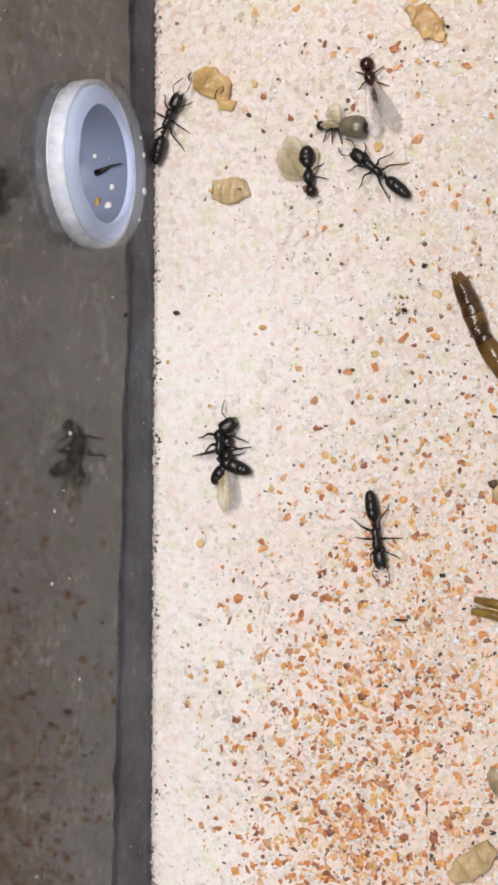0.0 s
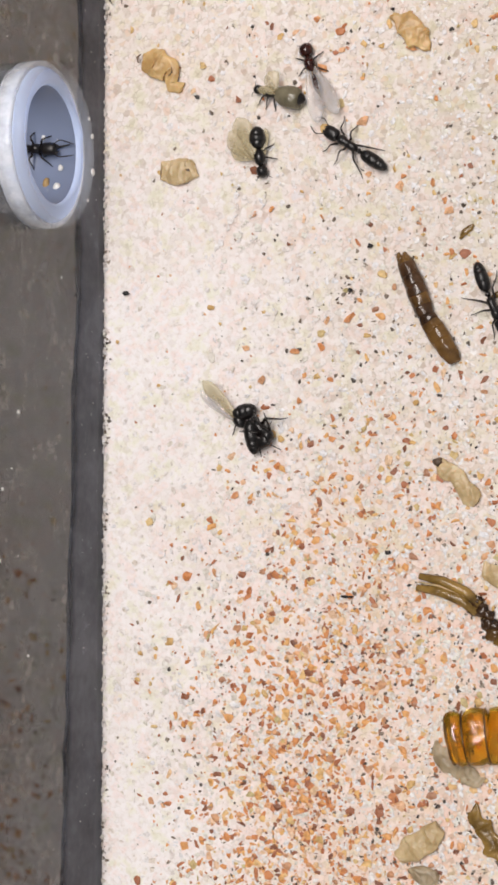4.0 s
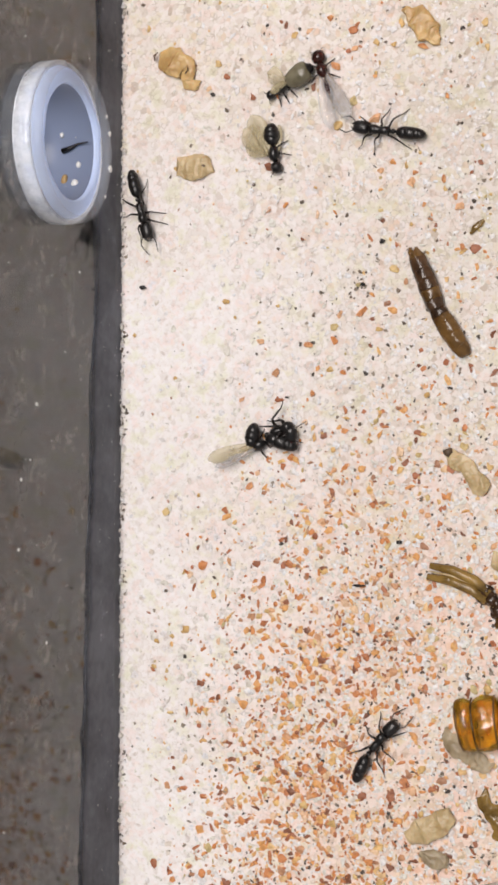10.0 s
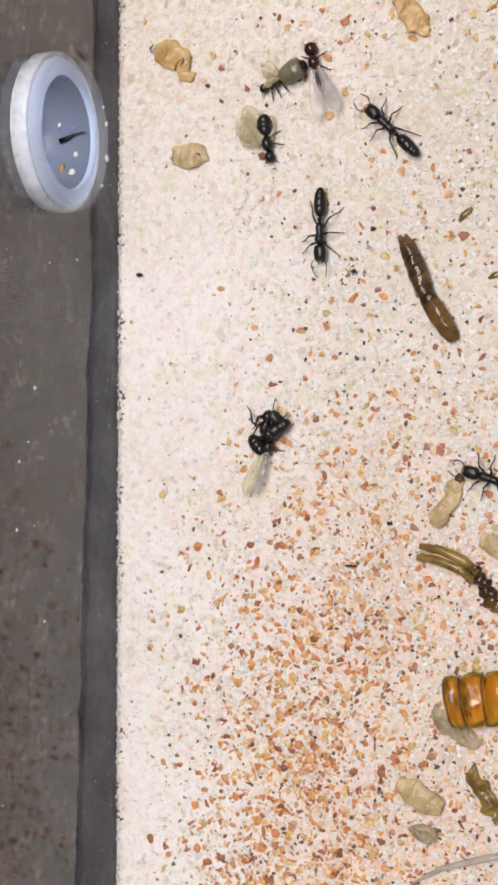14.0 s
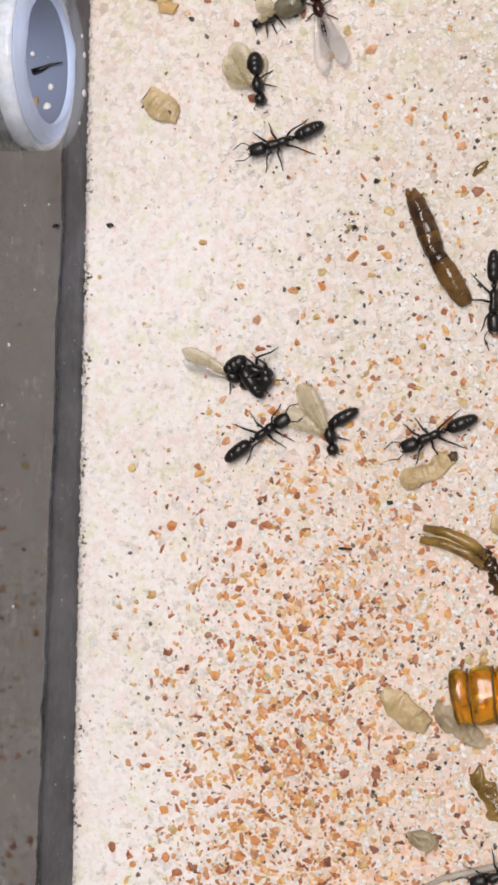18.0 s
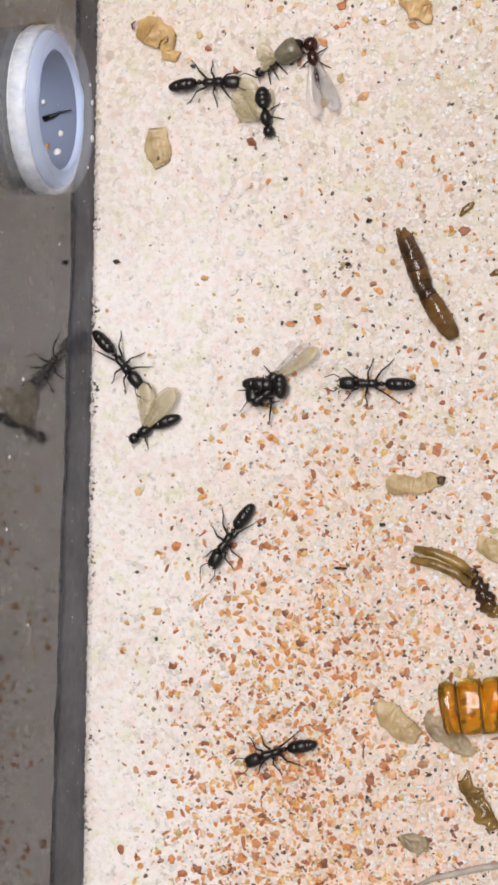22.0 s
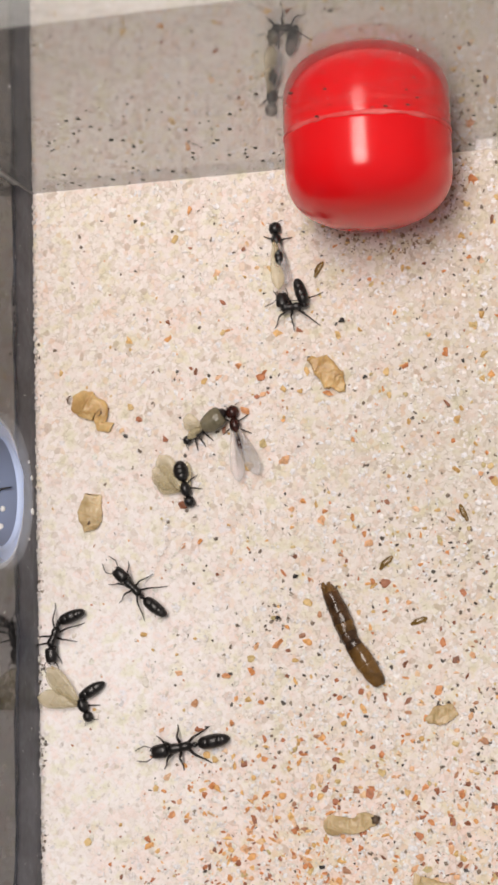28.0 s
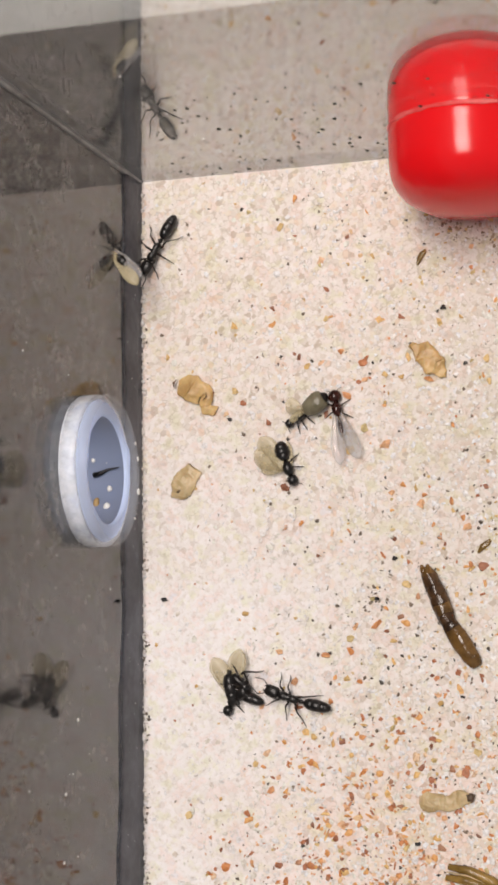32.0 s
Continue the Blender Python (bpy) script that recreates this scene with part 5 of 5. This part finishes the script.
        "W6": [(0.00, 1.70, 41.01, 0, -90), (3.50, 1.70, 33.69, 0, -90), (5.50, 1.70, 25.31, 0, -92), (6.00, 1.86, 22.30, 0, -98), (6.50, 2.60, 18.97, 2.8, -116), (7.00, 2.60, 16.26, 6.2, -150), (7.50, 2.60, 14.71, 9.1, -161), (8.00, 1.70, 15.87, 0, -102), (8.50, 1.70, 14.55, 0, -81), (9.00, 1.70, 12.36, 0, -95), (9.50, 1.70, 11.72, 0, -83), (10.00, 2.56, 7.07, 0, -74), (10.50, 3.59, 5.11, 0, -76), (11.00, 4.54, 2.55, 0, -74), (11.50, 5.45, 2.88, 0, -35), (12.00, 12.21, 4.09, 0, 26), (12.50, 16.04, 5.70, 0, 6), (13.00, 21.39, 5.77, 0, -23), (13.50, 22.19, 3.04, 0, -88), (14.00, 22.01, 3.03, 0, -90), (14.30, 23.98, 3.04, 0, -49), (14.50, 25.40, 4.17, 0, -9), (16.50, 34.28, 0.58, 0, -28), (17.00, 36.94, -4.00, 0, -59), (18.00, 37.66, -7.33, 0, -89), (18.50, 36.03, -8.38, 0, -142), (19.00, 33.67, -9.40, 0, -157), (19.50, 32.28, -9.11, 0, -102), (20.00, 32.29, -9.86, 0, -100), (20.50, 32.49, -11.79, 0, -94), (21.00, 31.01, -12.80, 0, -123), (21.50, 29.62, -11.96, 0, -161), (22.00, 28.09, -12.52, 0, -181), (22.50, 27.43, -10.76, 0, -221), (23.00, 27.03, -10.15, 0, -208), (23.30, 29.85, -10.99, 0, -200), (23.50, 34.27, -11.39, 0, -193), (23.80, 35.36, -9.08, 0, -228), (24.00, 31.27, -8.66, 0, -240), (24.20, 31.83, -5.24, 0, -282), (24.50, 35.58, 2.21, 0, -288), (25.00, 39.58, 14.54, 0, -300), (25.50, 38.76, 25.95, 0, -270), (27.50, 32.11, 28.22, 0, -196), (28.00, 28.55, 29.45, 0, -177), (28.50, 27.94, 30.12, 0, -180), (29.00, 26.71, 28.94, 0, -174), (29.50, 25.02, 29.95, 0, -193), (30.00, 24.09, 31.93, 0, -223), (30.50, 19.83, 32.34, 0, -220), (31.00, 11.79, 30.33, 0, -228), (31.50, 7.35, 33.13, 0, -194), (31.80, 4.17, 34.71, 0, -143), (32.00, 2.35, 36.52, 0, -121)],
        "CB": [(0.00, 7.72, -14.19, 0, 90), (0.50, 9.32, -17.76, 0, 101), (1.00, 15.04, -20.18, 0, 92), (1.50, 13.74, -20.28, 0, 75), (2.00, 15.78, -17.61, 0, 68), (2.50, 16.58, -17.31, 0, 59), (3.00, 15.51, -17.07, 0, 40), (3.50, 15.55, -14.89, 0, -13), (4.50, 16.12, -13.87, 0, -59), (5.50, 16.68, -12.85, 0, -104), (6.00, 17.78, -12.81, 0, -106), (6.50, 17.28, -12.75, 0, -108), (7.00, 19.30, -13.88, 0, -120), (7.25, 18.59, -14.49, 0, -171), (7.50, 17.87, -15.10, 0, -221), (8.00, 18.18, -16.08, 0, -233), (8.50, 16.00, -15.88, 0, -303), (9.00, 16.84, -16.32, 0, -300), (9.50, 16.38, -15.72, 0, -316), (10.00, 16.82, -15.81, 0, -340), (10.50, 15.58, -13.97, 0, -404), (11.00, 15.21, -14.56, 0, -446), (11.50, 17.04, -13.90, 0, -474), (12.00, 18.22, -14.60, 0, -502), (12.50, 18.86, -14.51, 0, -550), (13.00, 18.76, -15.19, 0, -560), (13.50, 18.26, -15.35, 0, -602), (14.00, 16.88, -16.87, 0, -647), (14.50, 16.08, -16.54, 0, -650), (16.50, 15.95, -15.05, 0, -720), (17.00, 16.17, -16.35, 0, -728), (17.50, 15.78, -16.03, 0, -742), (18.00, 16.10, -14.49, 0, -735), (18.50, 16.20, -14.40, 0, -726), (19.00, 16.44, -14.06, 0, -770), (19.50, 14.91, -12.82, 0, -799), (20.00, 15.54, -13.78, 0, -792), (20.50, 17.04, -13.08, 0, -805), (21.00, 17.24, -13.79, 0, -814), (21.50, 17.41, -13.33, 0, -835), (22.00, 17.75, -12.80, 0, -863), (22.50, 16.82, -13.55, 0, -833), (22.80, 17.28, -13.20, 0, -835), (22.90, 17.39, -12.74, 0, -906), (23.00, 17.50, -12.27, 0, -978), (23.50, 16.91, -12.13, 0, -975), (24.00, 16.76, -13.83, 0, -990), (24.20, 17.72, -11.51, 0, -991), (24.50, 15.49, -13.20, 0, -936), (25.00, 10.26, -13.15, 0, -886), (25.30, 10.48, -10.01, 0, -959), (25.50, 10.34, -7.26, 0, -993), (26.50, 11.14, -7.27, 0, -1045), (27.50, 20.39, -6.94, 0, -1051), (27.60, 20.22, -8.65, 0, -993), (27.70, 20.04, -10.36, 0, -934), (27.80, 19.87, -12.07, 0, -876), (28.00, 15.94, -13.64, 0, -891), (28.50, 10.77, -7.96, 0, -894), (29.00, 7.76, -10.00, 0, -886), (29.25, 7.47, -10.49, 0, -939), (29.50, 7.18, -10.98, 0, -991), (29.67, 7.80, -10.56, 0, -1045), (29.83, 8.43, -10.13, 0, -1099), (30.00, 9.06, -9.70, 0, -1152), (30.50, 8.72, -8.84, 0, -1179), (31.00, 11.32, -10.22, 0, -1131), (31.50, 10.68, -10.35, 0, -1201), (32.00, 10.04, -9.44, 0, -1122)],
        "P2": [(0.00, 8.22, -16.27, 0, 94), (0.50, 9.75, -19.91, 0, 104), (1.00, 15.75, -23.32, 0, 81), (1.50, 13.50, -21.26, 0, 68), (2.00, 14.70, -21.23, 0, 64), (2.50, 14.73, -20.32, 0, 53), (3.00, 12.70, -19.58, 0, 28), (3.50, 12.42, -14.15, 0, -17), (4.50, 15.03, -11.69, 0, -62), (5.50, 17.65, -9.22, 0, -107), (6.00, 18.63, -9.33, 0, -108), (6.50, 18.20, -9.80, 0, -108), (7.00, 20.56, -12.08, 0, -120), (7.25, 19.90, -14.22, 0, -168), (7.50, 19.24, -16.35, 0, -216), (8.00, 20.35, -18.35, 0, -233), (8.50, 14.17, -18.13, 0, -306), (9.00, 14.98, -19.59, 0, -302), (9.50, 14.88, -17.19, 0, -316), (10.00, 13.46, -16.99, 0, -340), (10.50, 13.90, -12.58, 0, -407), (11.00, 14.88, -11.53, 0, -445), (11.50, 17.68, -11.93, 0, -475), (12.00, 20.24, -12.91, 0, -505), (12.50, 20.82, -14.91, 0, -548), (13.00, 21.49, -16.26, 0, -561), (13.50, 19.10, -17.68, 0, -602), (14.00, 16.07, -19.78, 0, -651), (14.50, 15.38, -18.87, 0, -653), (16.50, 13.75, -15.05, 0, -720), (17.00, 12.92, -16.08, 0, -733), (17.50, 14.25, -15.32, 0, -742), (18.00, 13.05, -13.98, 0, -743), (18.50, 14.65, -14.18, 0, -726), (19.00, 14.35, -12.16, 0, -774), (19.50, 14.54, -11.11, 0, -798), (20.00, 14.64, -11.51, 0, -798), (20.50, 16.72, -10.28, 0, -804), (21.00, 17.23, -10.83, 0, -818), (21.50, 18.27, -11.49, 0, -835), (22.00, 19.72, -11.03, 0, -864), (22.50, 17.80, -11.69, 0, -835), (22.67, 19.30, -11.76, 0, -894), (22.83, 20.79, -11.83, 0, -954), (23.00, 22.29, -11.89, 0, -1013), (23.30, 25.20, -10.40, 0, -1014), (23.50, 27.40, -7.88, 1.3, -1039), (24.00, 33.55, -1.23, 1.3, -1021), (24.20, 35.05, 3.59, 1.3, -1016), (24.50, 37.50, 10.51, 1.3, -1010), (25.00, 40.02, 23.81, 0, -996), (25.50, 38.65, 32.46, 0, -992), (27.50, 29.59, 33.99, 0, -981), (28.00, 26.64, 34.74, 0, -983), (28.50, 25.05, 35.54, 0, -971), (29.00, 22.37, 33.37, 0, -957), (29.50, 19.46, 33.85, 0, -940), (30.00, 17.90, 33.94, 0, -915), (30.50, 14.13, 34.47, 0, -924), (31.00, 5.31, 37.98, 0, -901), (31.50, 2.00, 35.60, 3.0, -924), (32.00, 0.70, 33.70, 6.6, -949)],
        "P3": [(0.00, 45.49, -13.24, 0, -98), (14.00, 51.33, -17.52, 0, -98), (14.50, 45.68, -20.70, 0, -81), (16.50, 30.99, -17.14, 0, -55), (17.00, 28.40, -19.69, 0, -64), (17.50, 23.98, -18.97, 0, -62), (18.00, 22.04, -18.70, 0, -58), (18.50, 18.72, -19.18, 0, -52), (19.00, 13.39, -21.20, 0, -86), (19.50, 11.09, -19.03, 0, -59), (20.00, 6.76, -19.64, 0, -62), (20.50, 5.46, -17.64, 0, -64), (21.00, 4.97, -16.43, 0, -95), (21.50, 5.88, -12.72, 0, -94), (22.00, 6.21, -15.43, 0, -126), (22.50, 9.78, -11.98, 0, -132), (23.00, 6.88, -11.71, 0, -133), (23.50, 7.40, -9.93, 0, -129), (24.00, 5.04, -10.60, 0, -62), (24.20, 5.88, -10.07, 0, -81), (24.50, 4.86, -11.21, 0, -57), (25.00, 4.62, -8.23, 0, -70), (25.50, 5.62, -7.05, 0, -58), (27.50, 4.54, -6.97, 0, -62), (28.00, 3.38, -8.72, 0, -45), (28.50, 2.77, -7.56, 0, -30), (29.00, 2.97, -8.57, 0, -38), (29.50, 6.64, -9.84, 0, -76), (30.00, 8.60, -9.98, 0, -76), (30.50, 8.59, -9.40, 0, -80), (31.00, 10.85, -9.23, 0, -122), (31.50, 10.51, -9.55, 0, -112), (32.00, 9.71, -9.58, 0, -98)],
        "D1": [(0.00, 22.60, 18.11, 0, 105), (1.00, 22.50, 18.09, 0, 105), (2.00, 22.14, 18.38, 0, 101), (3.00, 22.37, 18.35, 0, 111), (6.00, 21.11, 16.52, 0, 97), (7.00, 21.24, 16.68, 0, 99), (9.00, 22.09, 16.85, 0, 108), (11.00, 21.75, 17.19, 0, 107), (13.00, 21.93, 16.27, 0, 106), (14.00, 21.79, 16.99, 0, 105), (16.50, 21.68, 17.21, 0, 115), (17.00, 22.09, 16.38, 0, 111), (19.00, 22.32, 15.76, 0, 103), (23.00, 22.07, 15.86, 0, 102), (32.00, 21.95, 15.97, 0, 101)],
        "D2": [(0.00, 19.19, 15.81, 0, 174), (1.00, 19.45, 16.10, 0, 160), (1.33, 19.45, 16.01, 0, 102), (1.67, 19.45, 15.91, 0, 44), (2.00, 19.45, 15.82, 0, -14), (2.17, 19.12, 16.43, 0, 46), (2.33, 18.80, 17.03, 0, 106), (2.50, 18.48, 17.64, 0, 166), (3.00, 18.10, 17.22, 0, 154), (6.00, 18.15, 17.39, 0, 200), (9.00, 17.78, 18.05, 0, 210), (13.00, 17.81, 17.61, 0, 205), (17.00, 17.81, 17.61, 0, 205), (19.00, 17.94, 17.78, 0, 211), (23.00, 18.20, 17.73, 0, 213), (32.00, 18.07, 17.85, 0, 214)],
        "D3": [(0.00, 16.08, 11.99, 0, -83), (2.00, 16.42, 11.94, 0, -81), (6.00, 16.36, 12.11, 0, -82), (13.00, 16.38, 12.03, 0, -80), (17.00, 16.21, 12.10, 0, -81), (19.00, 16.22, 11.99, 0, -80), (20.00, 16.28, 12.00, 0, -82), (21.50, 17.35, 13.37, 0, -79), (23.00, 16.43, 12.26, 0, -78), (32.00, 16.04, 12.80, 0, -70)],
        "FL4": [(0.00, 8.11, 10.58, 0, -177), (13.00, 8.06, 10.77, 0, -176), (17.00, 7.84, 10.86, 0, -176), (18.50, 6.34, 9.47, 0, -223), (18.75, 5.63, 10.28, 0, -180), (19.00, 4.93, 11.09, 0, -137), (19.25, 6.27, 10.87, 0, -179), (19.50, 7.62, 10.66, 0, -221), (20.00, 6.95, 9.68, 0, -172), (20.70, 6.17, 8.01, 0, -252), (21.00, 6.94, 9.38, 0, -248), (23.00, 6.27, 10.04, 0, -269), (28.00, 6.12, 9.99, 0, -271), (29.00, 6.20, 9.96, 0, -271), (29.90, 5.16, 11.19, 0, -273), (31.00, 5.11, 11.23, 0, -302), (32.00, 5.01, 11.18, 0, -299)],
        "FL2": [(0.00, 27.37, 24.77, 0, -41), (2.00, 24.68, 27.10, 0, -47), (2.50, 30.89, 17.80, 0, -4), (2.70, 30.98, 20.83, 0, -20), (3.00, 31.19, 21.91, 0, -35), (6.00, 31.07, 22.50, 0, -45), (32.00, 31.15, 22.55, 0, -43)],
        "FL5": [(0.00, 35.45, -19.00, 0, 137), (6.00, 35.45, -19.00, 0, 137), (13.00, 35.41, -18.83, 0, 137), (13.50, 36.28, -19.01, 0, 123), (14.00, 34.54, -23.48, 0, 63), (14.50, 36.88, -24.64, 0, 57), (16.50, 30.99, -23.48, 0, 27), (17.00, 32.45, -24.84, 0, 33), (17.50, 28.96, -24.97, 0, 35), (18.00, 32.12, -22.69, 0, 31), (18.50, 32.40, -21.31, 0, 19), (19.00, 31.77, -21.43, 0, 13), (23.00, 31.71, -21.69, 0, 9), (24.20, 31.77, -21.64, 0, 9), (32.00, 31.72, -21.37, 0, 9)],
        "FL6": [(0.00, 31.56, -51.03, 0, -138), (6.00, 31.84, -51.74, 0, -143), (11.00, 31.80, -51.58, 0, -151), (11.80, 31.65, -51.49, 0, -182), (12.00, 31.54, -51.06, 0, -199), (14.00, 31.80, -51.01, 0, -205), (16.50, 31.18, -43.59, 0, -219), (17.00, 30.27, -43.46, 0, -210), (18.00, 30.44, -43.33, 0, -214), (23.00, 30.42, -43.50, 0, -216), (24.20, 30.26, -43.57, 0, -217), (32.00, 18.38, -46.19, 0, -210)],
    }
    for key, rows in paths.items():
        if key in ANTS:
            if key == "CB":
                at, by = [t for t, f in FOLDS[key]], [f for t, f in FOLDS[key]]
                rows = [(t, x - 0.6 * np.interp(t, at, by) * math.sin(radians(a)), y + 0.6 * np.interp(t, at, by) * math.cos(radians(a)), z, a) for t, x, y, z, a in rows]
            go(ANTS[key][0], rows, 0.02)
            if key != "CB":
                stepping(*ANTS[key], rows, key not in FOLDS, CROOKS.get(key, ((0, 0), (32, 0))))
        else:
            go(MOVERS[key], rows, 0.0)
    # ants that curl round their prey: gaster across, head tucked in, legs drawn over the body
    for key, fold in FOLDS.items():
        parts = ANTS[key][1]
        g, h = parts["gaster"].location.copy(), parts["head"].location.copy()
        walk(parts["gaster"], [(t, Matrix.Translation(g + Vector((0.3, -0.15, 0.25)) * MM * f) @ pose(0, 0, 0, 0, -4 * f, 140 * f)) for t, f in fold])
        walk(parts["head"], [(t, Matrix.Translation(h + Vector((-0.25, -0.1, 0.2)) * MM * f) @ pose(0, 0, 0, 0, 14 * f, -118 * f)) for t, f in fold])
        for o in parts["head"].children:
            if o.name.startswith("antenna"):
                s = 1 if o.data.vertices[0].co.y > 0 else -1
                root = Matrix.Translation(Vector((1.25, s * 0.22, 0.14)) * MM)
                walk(o, [(t, root @ pose(0, 0, 0, 0, 0, s * 140 * f) @ root.inverted()) for t, f in fold])
        if key == "CB":
            for k, leg in enumerate(parts["legs"]):
                s = 1 if k < 3 else -1
                home = leg.location.copy()
                lift, swing = (30, 45, 26, 34, 48, 30)[k], (112, 66, -100)[k % 3] + (-8, 6, 10, 5, -12, -6)[k]
                walk(leg, [(t, Matrix.Translation(home) @ pose(0, 0, 0, lift * s * f, 0, s * (9 * math.sin(t * 9 + k) * (1 - f) + swing * f))) for t, f in fold])
    prey = [o for o in MOVERS["P2"].children if o.name.startswith("gaster")][0]
    home = prey.location.copy()
    walk(prey, [(t, Matrix.Translation(home + Vector((0.1, 0.1, 0.3)) * MM * f) @ pose(0, 0, 0, 0, 0, -122 * f)) for t, f in PREYFOLD])
    prey = [o for o in MOVERS["P3"].children if o.name.startswith("gaster")][0]
    home = prey.matrix_basis.copy()
    walk(prey, [(t, home @ pose(0, 0, 0, 0, 0, a + 82)) for t, a in PREYBEND])
    # two ants in the tube come forward and draw back
    y, low = PORT[0], PORT[1] - 5.3
    go(ANTS["T1"][0], [(0, -14, y, low, 0), (1.2, -9, y, low, 0), (2, -2.6, y + 0.9, low + 0.1, 5), (3, -2.2, y + 0.6, low + 0.1, 0), (3.5, -3.2, y + 0.6, low + 0.1, -6), (5.5, -1.9, y + 1.4, low + 0.2, 8), (6, -0.5, y + 1.5, low + 0.2, 5),
                       (7, -2.0, y + 1.3, low + 0.1, -4), (7.6, -4, y + 0.6, low + 0.05, 0), (8.2, -9.5, y, low, 0), (17.5, -9.5, y, low, 0), (19, -3.2, y + 0.9, low + 0.1, 0), (20, -2.2, y + 1.1, low + 0.1, -3), (21, -3.0, y + 0.9, low + 0.1, 6), (21.8, -9.5, y, low, 0), (32, -9.5, y, low, 0)])
    go(ANTS["T2"][0], [(0, -9.6, y - 2.2, low + 0.5, 0), (3.5, -9.6, y - 2.2, low + 0.5, 0), (5.5, -2.7, y - 2.9, low + 1.0, -20), (6, -2.2, y - 2.9, low + 1.0, -24), (7, -1.9, y - 3.1, low + 1.1, -30), (8, -1.4, y - 2.7, low + 0.9, -4), (9, -3.2, y - 2.4, low + 0.7, 10), (9.6, -9.6, y - 2.2, low + 0.5, 0), (32, -9.6, y - 2.2, low + 0.5, 0)])


motions()
